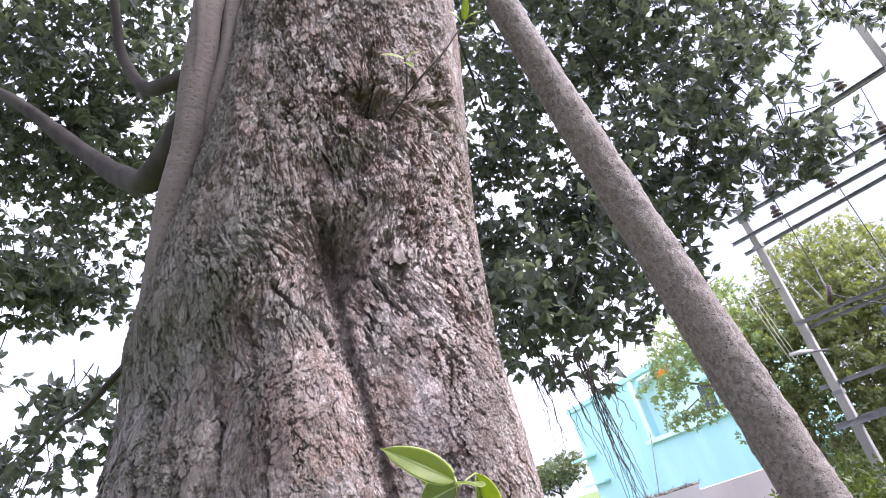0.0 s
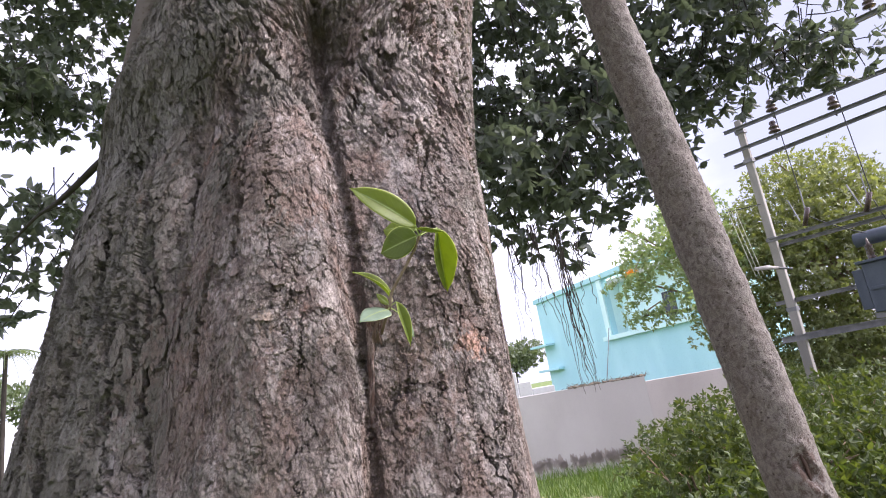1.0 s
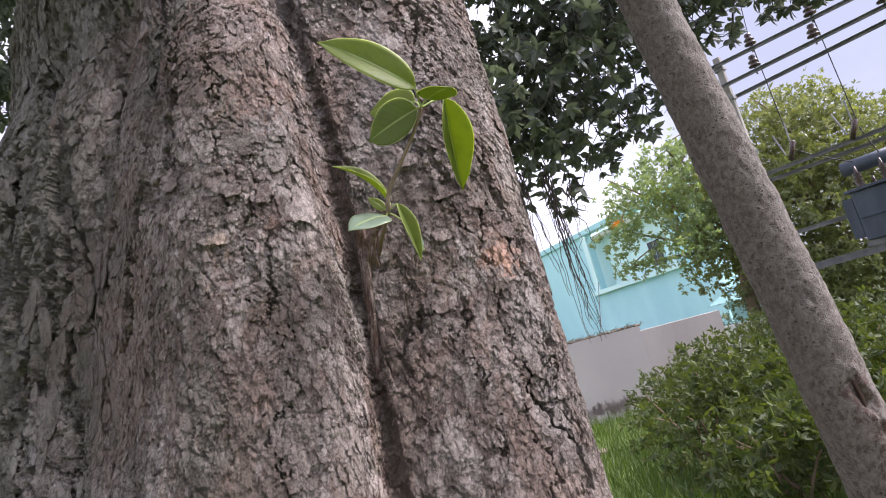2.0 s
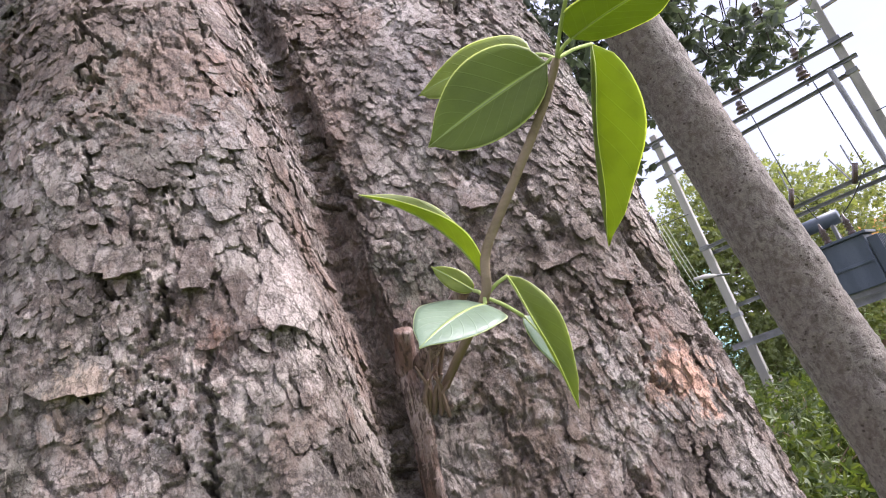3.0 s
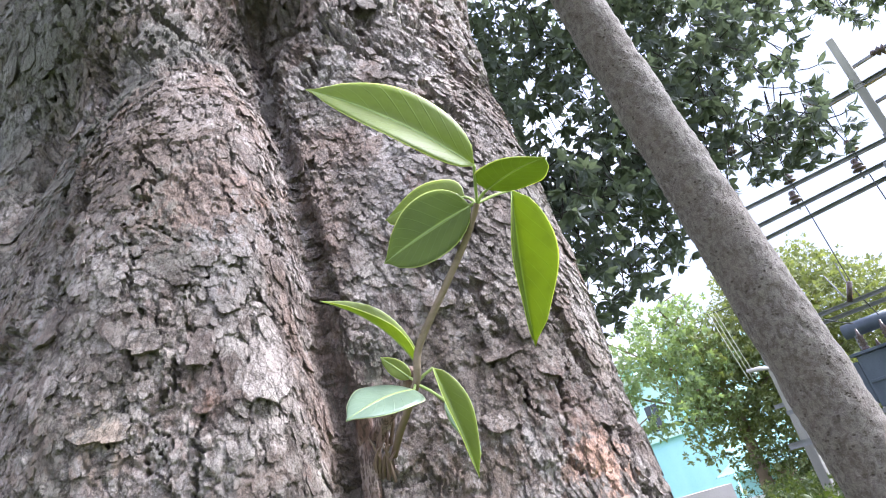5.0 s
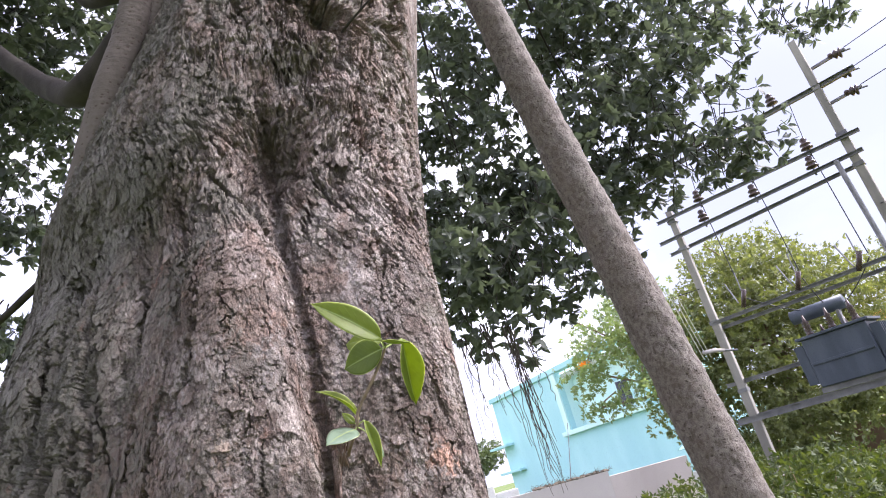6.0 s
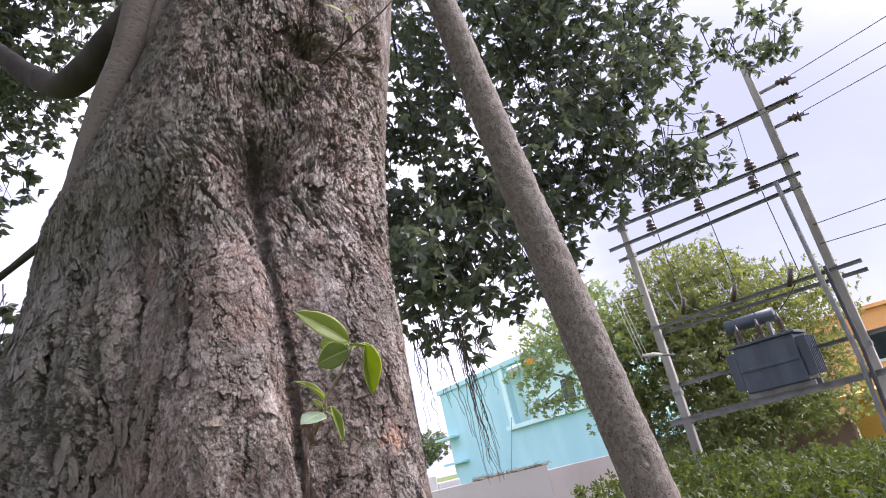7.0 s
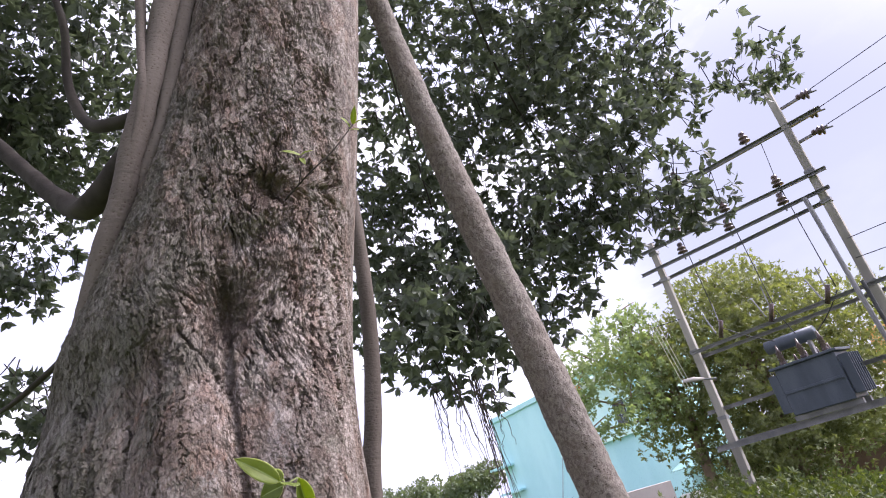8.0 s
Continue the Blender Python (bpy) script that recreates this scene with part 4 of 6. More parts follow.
# limbs
BOUGHS = [
    ([(-0.30, 1.75, 3.55), (-0.58, 1.95, 3.32), (-0.80, 2.10, 3.15), (-1.00, 2.30, 3.30), (-1.38, 2.62, 3.75), (-1.95, 2.95, 4.40), (-2.7, 3.3, 5.0)], 0.064, 0.026),
    ([(-0.40, 1.90, 3.50), (-0.72, 2.05, 3.52), (-0.88, 2.20, 3.66), (-1.00, 2.28, 3.95), (-1.08, 2.30, 4.45), (-1.5, 2.5, 5.4)], 0.034, 0.015),
    ([(-0.60, 1.90, 2.60), (-0.97, 2.29, 2.52), (-1.25, 2.55, 2.44), (-1.5, 2.85, 2.46), (-1.75, 3.1, 2.40)], 0.017, 0.004),
    ([(0.30, 1.85, 5.8), (0.75, 2.4, 6.3), (1.4, 3.4, 6.3), (2.0, 4.4, 5.5), (2.4, 4.8, 4.9)], 0.024, 0.006),
    ([(0.35, 2.1, 5.9), (0.60, 2.9, 6.3), (0.9, 4.2, 5.6), (1.2, 4.7, 4.0)], 0.024, 0.006),
    ([(0.30, 1.8, 5.2), (1.2, 2.2, 5.6), (2.2, 2.6, 5.9), (3.0, 3.0, 6.2)], 0.024, 0.006),
    ([(0.2, 1.8, 5.6), (0.1, 1.2, 6.6), (-0.2, 0.4, 7.4)], 0.16, 0.05),
    ([(0.2, 1.8, 5.6), (-0.8, 2.4, 6.6), (-2.2, 3.0, 7.3)], 0.16, 0.05),
    ([(0.2, 1.8, 5.6), (0.8, 2.2, 6.8), (1.4, 2.0, 8.0)], 0.16, 0.05),
]
for k, (pts, r0, r1) in enumerate(BOUGHS):
    limb("limb", pts, r0, r1, LIMB if k < 6 else ROOT, great_tree, "dark bent limb", 18, 12, 0.16, 10 + k)


def leaf_quad(out_v, out_f, base, along, side, nrm, length, width, cup):
    """A folded ovate blade of eight vertices."""
    b = len(out_v)
    for u, v, h in ((0, 0, 0), (0.30, 0.5, cup), (0.30, 0, 0), (0.30, -0.5, cup), (0.68, 0.40, cup - 0.03), (0.70, 0, -0.03), (0.68, -0.40, cup - 0.03), (1.0, 0, -0.10)):
        out_v.append(base + along * (u * length) + side * (v * width) + nrm * (h * length))
    out_f.extend([(b, b + 2, b + 1), (b, b + 3, b + 2), (b + 1, b + 2, b + 5, b + 4), (b + 2, b + 3, b + 6, b + 5), (b + 4, b + 5, b + 7), (b + 5, b + 6, b + 7)])


def leaf_small(out_v, out_f, base, along, side, nrm, length, width, cup):
    """A folded blade of five vertices for leaves far off."""
    b = len(out_v)
    for u, v, h in ((0, 0, 0), (0.42, 0.5, cup), (0.5, 0, 0), (0.42, -0.5, cup), (1.0, 0, -0.08)):
        out_v.append(base + along * (u * length) + side * (v * width) + nrm * (h * length))
    out_f.extend([(b, b + 2, b + 1), (b, b + 3, b + 2), (b + 1, b + 2, b + 4), (b + 2, b + 3, b + 4)])


def foliage(name, blobs, material, parent, label, seed, size=0.11, per=6, hang=0.45, holes=0.0, twigs=None, blade=leaf_quad, slim=1.0):
    """Sprigs of leaves scattered through lumpy masses: (middle, radii, sprigs)."""
    rng = random.Random(seed)
    vs, fs = [], []
    for mid, rad, count in blobs:
        mid, rad = Vector(mid), Vector(rad)
        made = 0
        tries = 0
        while made < count and tries < count * 6:
            tries += 1
            d = Vector((rng.gauss(0, 1), rng.gauss(0, 1), rng.gauss(0, 1))).normalized()
            r = rng.random() ** 0.42
            lump = 1 + 0.30 * noise.noise(d * 2.3 + mid)
            p = mid + Vector((d.x * rad.x, d.y * rad.y, d.z * rad.z)) * (r * lump)
            if noise.noise(p * 1.9 + Vector((seed, 0, 0))) < holes - 0.45:
                continue
            made += 1
            axis = (d * 0.7 + Vector((rng.uniform(-1, 1), rng.uniform(-1, 1), rng.uniform(-0.9, 0.5) - hang))).normalized()
            s0 = axis.orthogonal().normalized()
            s1 = axis.cross(s0)
            n = max(2, per + rng.randint(-2, 1))
            if twigs is not None:
                twigs.append((p, p - axis * (size * rng.uniform(1.2, 2.6)) + Vector((0, 0, size * 0.5))))
            for k in range(n):
                a = 2 * math.pi * k / n + rng.uniform(-0.4, 0.4)
                way = (axis * rng.uniform(0.25, 1.0) + (s0 * math.cos(a) + s1 * math.sin(a)) * rng.uniform(0.7, 1.0) + Vector((0, 0, -hang * rng.uniform(0, 0.8)))).normalized()
                nrm = (axis - way * axis.dot(way)).normalized()
                nrm = (nrm + Vector((rng.uniform(-0.4, 0.4), rng.uniform(-0.4, 0.4), rng.uniform(-0.4, 0.4)))).normalized()
                side = way.cross(nrm).normalized()
                ln = size * rng.uniform(0.65, 1.2)
                blade(vs, fs, p + way * (size * 0.12), way, side, side.cross(way), ln, ln * slim * rng.uniform(0.42, 0.56), rng.uniform(0.02, 0.10))
    s = Shape()
    s.v, s.f = vs, fs
    return part(name, s, material, parent, label, False)


def B(az, el, dist, rx, rz, n):
    return (polar(az, el, dist), (rx, rx, rz), n)


twigs = []
foliage("crown", [
    B(15, 17.5, 4.7, 0.80, 0.58, 313), B(10, 20, 5.2, 0.8, 0.7, 271), B(20, 21, 5.2, 0.9, 0.75, 343), B(26, 25, 5.2, 0.85, 0.75, 343), B(33, 27, 5.3, 0.75, 0.70, 271),
    B(39, 23, 5.2, 0.45, 0.28, 72), B(14, 31, 5.4, 1.1, 1.0, 500), B(24, 35, 5.6, 1.2, 1.0, 542), B(33, 37, 5.6, 1.0, 0.9, 395), B(37, 32, 5.6, 0.7, 0.6, 176),
    B(47.5, 31, 6.0, 0.42, 0.30, 62), B(5, 27, 5.6, 1.0, 1.0, 333), B(12, 44, 5.2, 1.3, 1.1, 500), B(27, 46, 5.2, 1.3, 1.1, 479), B(40, 43, 5.6, 0.9, 0.8, 156),
], LEAF_CROWN, great_tree, "dark green hanging leaves in dense sprays", 5, 0.092, 7, 0.55, 0.25, twigs)
foliage("crown", [
    B(-22, 40, 6.0, 1.5, 1.3, 861), B(-33, 34, 6.6, 1.3, 1.1, 725), B(-38, 45, 6.0, 1.5, 1.2, 725), B(-16, 52, 5.6, 1.4, 1.2, 589), B(-28, 52, 5.6, 1.6, 1.2, 703), B(-26, 33, 6.8, 1.1, 0.8, 408),
    B(-30, 24, 6.2, 0.75, 0.45, 136), B(-25, 27, 6.6, 0.6, 0.5, 101), B(-29.5, 23.5, 6.0, 0.70, 0.32, 215), B(-36, 19, 5.2, 0.5, 0.25, 78), B(-29.5, 11.0, 5.6, 0.42, 0.40, 78), B(-25.5, 15.5, 5.4, 0.42, 0.16, 62), B(-23.5, 13.5, 5.5, 0.2, 0.3, 33), B(-40, 26, 6.2, 0.9, 0.7, 340),
], LEAF_CROWN, great_tree, "dark green hanging leaves in dense sprays", 6, 0.098, 7, 0.5, 0.16, twigs)
# unseen leaf masses added above and to the left, to block light from the trunk
foliage("crown", [
    ((0.0, 1.6, 8.0), (3.2, 3.0, 1.5), 420), ((3.2, 4.9, 7.6), (2.6, 2.2, 1.4), 380), ((-3.6, 0.2, 5.6), (2.0, 2.6, 1.3), 900), ((-3.0, -2.8, 6.2), (2.2, 2.2, 1.2), 600), ((-3.2, 3.8, 7.4), (2.6, 2.4, 1.4), 360), ((-0.5, -1.0, 8.6), (2.6, 1.6, 1.0), 160), ((0.0, 5.5, 7.0), (3.0, 2.0, 1.6), 380),
], LEAF_CROWN, great_tree, "unseen dark green leaves added high up to shade the trunk", 7, 0.17, 6, 0.4, 0.15, None, leaf_small)
ts = Shape()
for a, b in twigs[::3]:
    ts.tube([b, (a + b) / 2 + Vector((0, 0, -0.01)), a], [0.005, 0.004, 0.003], 4)
tagged(part("twig_tangle", ts, LIMB, great_tree, "thin dark twigs among the leaves"), kind="stuff")

# leaning stem and the thin stem behind
leaning = leaned(thing("leaning_tree", "slender leaning tree stem with pitted grey-brown bark", "tree"))
LEAN_PTS = [(1.034 - 0.25 * (z - 2) - 0.007 * (z - 2) ** 2 + 0.008 * (z - 2) ** 3, 2.018 - 0.009 * (z - 2), z) for z in (-0.05, 0.5, 1.0, 1.4, 1.7, 2.0, 2.3, 2.6, 2.9, 3.2, 3.5, 3.8, 4.1)] + [(0.44, 1.96, 4.7), (0.29, 1.90, 5.4)]
SCARS = [(1.29, 0.030, 0.055, 0.016), (1.20, 0.016, 0.045, 0.010), (1.07, 0.024, 0.060, 0.014), (1.55, 0.012, 0.022, 0.007), (1.93, 0.013, 0.020, 0.006), (0.80, 0.022, 0.050, 0.012)]


def stem_mesh(rings, radii, seg):
    """A lumpy stem with healed scars sunk into the side that faces -y."""
    s = Shape().tube(rings, radii, seg)
    n = len(rings) * seg
    for i in range(n):
        p, c = s.v[i], rings[i // seg]
        out = (p - c).normalized()
        r = 0.0042 * noise.noise(p * 9) + 0.0034 * noise.noise(p * 26) + 0.0022 * noise.noise(p * 70) + 0.0014 * noise.noise(p * 150)
        for k, (z, wx, hz, deep) in enumerate(SCARS):
            if abs(p.z - z) < 3 * hz and out.y < 0:
                e = ((out.x * 0.1 + 0.02 * math.sin(5 * k)) / wx) ** 2 + ((p.z - z + 0.1 * out.x) / hz) ** 2
                e *= 1 + 0.9 * noise.noise(p * 30) + 0.4 * noise.noise(p * 90)
                r += -deep * math.exp(-(e * 1.6) ** 2) + 0.22 * deep * math.exp(-((e - 1.7) / 0.7) ** 2)
        s.v[i] = p + out * r
    return s


lc = spline(LEAN_PTS, 36)
part("trunk", stem_mesh(lc, [0.0815 - 0.0125 * (min(max(p.z, 0.8), 4.2) - 2) + 0.05 * max(0, 0.8 - p.z) for p in lc], 84), STEM, leaning, "pitted grey-brown bark with healed scars", True)
for z0, z1, r in ((1.245, 1.345, 0.011), (1.165, 1.235, 0.008), (1.02, 1.135, 0.012)):
    spine = [Vector((1.034 - 0.25 * (z - 2) - 0.007 * (z - 2) ** 2 + 0.008 * (z - 2) ** 3 + 0.004 * math.sin(40 * z), 2.018 - 0.009 * (z - 2) - (0.0815 - 0.0125 * (z - 2)) + 0.014, z)) for z in fade(z0, z1, 9)]
    part("scar", Shape().tube(spine, [r * w for w in (0.2, 0.6, 0.9, 1.0, 0.85, 1.0, 0.8, 0.5, 0.15)], 10, 0.6, 0.5, int(z0 * 100)), SCAR, leaning, "dark raw wood in a healed scar", True)
back = leaned(thing("young_stem", "thin smooth grey stem standing behind the trunk", "tree"))
limb("trunk", [(0.20, 2.5, -0.15), (0.245, 2.5, 1.2), (0.265, 2.5, 1.87), (0.305, 2.5, 2.18), (0.335, 2.5, 2.55), (0.335, 2.5, 3.0), (0.31, 2.5, 3.5), (0.25, 2.45, 4.4), (0.22, 2.35, 5.6), (0.20, 2.3, 6.4)], 0.045, 0.030, ROOT, back, "", 14)

# hanging aerial roots
rng = random.Random(12)
for k, (az, dist, top, low, strands) in enumerate([(15.4, 4.35, 13.5, -1.0, 15), (13.4, 4.4, 14, 3.0, 8), (11.2, 4.5, 13, 4.0, 7), (17.0, 4.3, 12, 6.5, 5)]):
    tuft = thing("hanging_root_tuft", "thin dark aerial roots hanging from the crown", "aerial roots", "aerial root tufts", at=(0, 0, 0))
    for j in range(strands):
        a0, e1 = az + rng.uniform(-0.30, 0.30), low + rng.uniform(0, 5.0) * (j > 1)
        pts, n, drift, sway = [], 13, rng.uniform(-0.04, 0.10), rng.uniform(0, 6)
        hook = LEAN @ polar(a0, top, dist)
        fall = dist * (math.tan(radians(top)) - math.tan(radians(e1)))
        for i in range(n):
            f = i / (n - 1)
            pts.append(hook + Vector((drift * f + 0.017 * math.sin(sway + 5 * f) + rng.uniform(-0.009, 0.009), rng.uniform(-0.03, 0.03), -fall * f)))
        part("root", Shape().tube(spline(pts, 3), fade(0.0046 if j % 3 == 0 else 0.0032, 0.0016, 37), 5), AERIAL, tuft, "", True)


# ---- seedling on the trunk ----
def blade_mesh(base, tip, nrm, width, fold=20.0, bend=0.0, skew=0.0, n=18, m=5):
    """An ovate blade with a drip tip, folded along its rib and bent along its length."""
    base, tip = Vector(base), Vector(tip)
    axis = tip - base
    ln = axis.length
    axis.normalize()
    nrm = Vector(nrm)
    nrm = (nrm - axis * nrm.dot(axis)).normalized()
    side = axis.cross(nrm)
    f = radians(fold)
    bm = bmesh.new()
    uvl = bm.loops.layers.uv.new("UVMap")
    grid, uvs = [], {}
    for i in range(n + 1):
        u = i / n
        c = base + axis * (ln * u) + nrm * (bend * ln * 4 * u * (1 - u)) + side * (skew * ln * 4 * u * (1 - u))
        h = 0.5 * width * (math.sin(math.pi * min(1, u ** 0.82)) ** 0.75 * (1 - 0.25 * u) + 0.02) * (1.0 if u < 0.86 else max(0.10, 1 - (u - 0.86) * 5.2))
        row = []
        for j in range(-m, m + 1):
            v = j / m
            w = abs(v) * h
            wave = 0.05 * h * math.sin(9 * u + 2 * v)
            p = c + side * (w * math.cos(f) * (1 if v >= 0 else -1)) + nrm * (w * math.sin(f) + wave * abs(v) - 0.12 * w * abs(v))
            vert = bm.verts.new(p)
            uvs[vert] = (u, 0.5 + 0.5 * v)
            row.append(vert)
        grid.append(row)
    for i in range(n):
        for j in range(2 * m):
            face = bm.faces.new((grid[i][j], grid[i + 1][j], grid[i + 1][j + 1], grid[i][j + 1]))
            face.smooth = True
            for lp in face.loops:
                lp[uvl].uv = uvs[lp.vert]
    me = bpy.data.meshes.new("leaf")
    bm.to_mesh(me)
    bm.free()
    return me, [base + axis * (ln * i / 8) + nrm * (bend * ln * 4 * i / 8 * (1 - i / 8)) + side * (skew * ln * 4 * i / 8 * (1 - i / 8)) for i in range(9)]


def add_leaf(plant, node, base, tip, nrm, width, material, label, fold=20.0, bend=0.0, skew=0.0, stalk=0.0009):
    me, rib = blade_mesh(base, tip, nrm, width, fold, bend, skew)
    leaf = part("leaf", me, material, plant, label)
    sol = leaf.modifiers.new("thickness", "SOLIDIFY")
    sol.thickness, sol.offset = 0.0004, 0.0
    part("midrib", Shape().tube(rib, fade(stalk * 0.75, stalk * 0.38, 9), 6), LEAF_RIB, leaf, "", True)
    if node is not None:
        node, base = Vector(node), Vector(base)
        part("petiole", Shape().tube(spline([node, (node + base) / 2 + Vector((0, 0, 0.001)), base], 4), stalk, 8), LEAF_RIB, leaf, "", True)
    return leaf


LEAF_RIB = smooth_bark("yellow_green_leaf_stalk", (0.25, 0.31, 0.10), (0.30, 0.36, 0.13), False)
SHOOT = smooth_bark("grey_green_seedling_stem", (0.135, 0.098, 0.068), (0.20, 0.153, 0.108), False)
seedling = leaned(thing("fig_seedling", "fresh green fig seedling rooted in the bark fold", "seedling"))
low, top = (-0.015, 0.939, 1.718), (0.031, 0.893, 1.809)
part("stem", Shape().tube(spline([(-0.034, 1.040, 1.672), (-0.030, 1.016, 1.685), (-0.025, 0.980, 1.698), low, (-0.011, 0.931, 1.738), (0.008, 0.914, 1.768), (0.023, 0.902, 1.792), top], 6), fade(0.0026, 0.0018, 43), 10, 1.0, 0.16, 2),
     SHOOT, seedling, "", True)
add_leaf(seedling, top, (0.025, 0.860, 1.815), (-0.061, 0.859, 1.872), (-0.35, -0.85, 0.40), 0.046, LEAF_SEED, "long bright green leaf held up", 28, 0.06)
add_leaf(seedling, top, (0.028, 0.897, 1.810), (-0.024, 0.940, 1.797), (-0.11, -0.95, 0.12), 0.054, LEAF_DARK, "darker green leaf, its own shade put into the colour", 18, 0.03)
add_leaf(seedling, top, (0.028, 0.908, 1.822), (-0.018, 0.957, 1.836), (-0.2, -0.9, 0.3), 0.044, LEAF_SEED, "bright green leaf", 12, 0.06)
add_leaf(seedling, top, (0.057, 0.904, 1.822), (0.073, 0.978, 1.741), (0.35, -0.80, -0.40), 0.060, LEAF_SEED, "bright green hanging leaf folded along its rib", 50, -0.03)
add_leaf(seedling, top, (0.037, 0.886, 1.814), (0.055, 0.832, 1.800), (-0.3, 0.45, -0.80), 0.041, LEAF_DARK, "green leaf that reaches outward", 10, -0.04)
add_leaf(seedling, low, (-0.011, 0.947, 1.729), (-0.065, 0.917, 1.768), (-0.25, -0.60, 0.75), 0.025, LEAF_SEED, "narrow folded green leaf", 46, 0.10)
add_leaf(seedling, low, (-0.017, 0.948, 1.724), (-0.033, 0.955, 1.741), (-0.3, -0.9, 0.3), 0.012, LEAF_SEED, "small yellow-green young leaf", 10, 0.02)
add_leaf(seedling, low, (-0.017, 0.935, 1.714), (-0.057, 0.896, 1.695), (-0.10, -0.75, 0.62), 0.040, LEAF_PALE, "pale grey-green leaf, sky sheen put into its colour", 6, 0.06)
add_leaf(seedling, low, (-0.005, 0.930, 1.724), (0.011, 0.930, 1.661), (0.45, -0.88, 0.0), 0.027, LEAF_SEED, "bright green hanging leaf folded along its rib", 50, 0.02)
add_leaf(seedling, low, (0.000, 0.938, 1.706), (0.017, 0.944, 1.674), (0.3, -0.9, 0.2), 0.014, LEAF_PALE, "pale small leaf", 8, 0.05)

# dry strand and splinters in the fold
strand = leaned(thing("dry_root_strand", "dry reddish-brown root strand in the bark fold", "root"))
part("root", Shape().tube(spline([(-0.047, 1.034, 1.712), (-0.046, 1.014, 1.697), (-0.045, 1.008, 1.670), (-0.046, 1.006, 1.648), (-0.045, 1.003, 1.625), (-0.046, 1.000, 1.600), (-0.046, 1.000, 1.54), (-0.046, 1.01, 1.46)], 22), fade(0.0058, 0.0085, 155), 20, 0.8, 0.5, 5), STRINGY, strand, "", True)
part("stub", Shape().tube(spline([(-0.040, 1.012, 1.702), (-0.034, 1.000, 1.708), (-0.025, 0.985, 1.720), (-0.012, 0.972, 1.735)], 6), fade(0.0052, 0.0040, 19), 12, 1.0, 0.22, 6), STRINGY, strand, "broken brown side shoot", True)
part("stub", Shape().tube(spline([(-0.047, 1.016, 1.700), (-0.046, 1.008, 1.715), (-0.046, 1.004, 1.722)], 5), fade(0.0062, 0.0054, 11), 12, 1.0, 0.25, 7), STRINGY, strand, "broken brown side shoot", True)
rng = random.Random(31)
for k in range(11):
    x, z = -0.036 + rng.uniform(-0.006, 0.006), 1.682 + rng.uniform(-0.012, 0.014)
    part("splinter", Shape().tube([(x, 1.010, z), (x + rng.uniform(-0.003, 0.003), 1.000, z + 0.012), (x + rng.uniform(-0.006, 0.006), 0.994, z + rng.uniform(0.018, 0.026))], [0.0015, 0.0012, 0.0005], 5), STRAND, strand)

# thin shoot higher on the trunk
shoot = leaned(thing("trunk_shoot", "thin bare shoot with a few yellow-green leaves on the trunk", "shoot"))
part("stem", Shape().tube(spline([(0.055, 1.265, 2.655), (0.085, 1.225, 2.665), (0.14, 1.20, 2.71), (0.20, 1.20, 2.765), (0.245, 1.21, 2.825), (0.285, 1.24, 2.895)], 5), fade(0.0032, 0.0016, 26), 7), LIMB, shoot, "", True)
part("stem", Shape().tube(spline([(0.10, 1.215, 2.675), (0.112, 1.20, 2.73), (0.112, 1.195, 2.765)], 5), fade(0.0022, 0.0013, 11), 6), LIMB, shoot, "", True)
for b, t, w in (((0.112, 1.195, 2.765), (0.055, 1.18, 2.775), 0.020), ((0.112, 1.195, 2.765), (0.150, 1.18, 2.770), 0.014), ((0.112, 1.195, 2.755), (0.125, 1.17, 2.715), 0.018),
                ((0.275, 1.235, 2.88), (0.245, 1.21, 2.905), 0.020), ((0.285, 1.24, 2.895), (0.295, 1.20, 2.94), 0.022), ((0.285, 1.24, 2.895), (0.33, 1.21, 2.89), 0.022), ((0.27, 1.235, 2.87), (0.30, 1.20, 2.845), 0.018)):
    add_leaf(shoot, None, b, t, (0.1, -0.8, 0.5), w, LEAF_SEED, "small yellow-green leaf", 18, 0.06, 0.0, 0.0008)


# ---- twin-pole transformer stand ----
P1, P2 = Vector((5.99, 9.11, 0)), Vector((7.33, 7.10, 0))
ALONG = (P2 - P1).normalized()
ACROSS = Vector((ALONG.y, -ALONG.x, 0))       # towards the walk
if ACROSS.dot(-P1) < 0:
    ACROSS = -ACROSS


def on_stand(u, z, out=0.0):
    return LEAN @ (P1 + ALONG * u + Vector((0, 0, z))) + ACROSS * out


def beam(shape, a, b, w, h):
    """A square bar from a to b."""
    a, b = Vector(a), Vector(b)
    d = (b - a).normalized()
    s = d.cross(Vector((0, 0, 1)))
    s = s.normalized() if s.length > 0.05 else Vector((1, 0, 0))
    t = s.cross(d)
    m = Matrix((s, d, t)).transposed().to_4x4()
    m.translation = a
    shape.box((-w / 2, 0, -h / 2), (w / 2, (b - a).length, h / 2), m)
    return shape


def channel(name, u0, u1, z0, z1, out, label, w=0.036, h=0.055):
    """A steel channel bolted to the poles: web and two flanges."""
    s = Shape()
    a, b = on_stand(u0, z0, out), on_stand(u1, z1, out)
    beam(s, a, b, 0.008, h)
    up = Vector((0, 0, h / 2 - 0.004))
    off = ACROSS * (w / 2)
    beam(s, a + up + off, b + up + off, w, 0.008)
    beam(s, a - up + off, b - up + off, w, 0.008)
    return lone(name, s, STEEL, label, "crossarm", "steel crossarms of the stand")


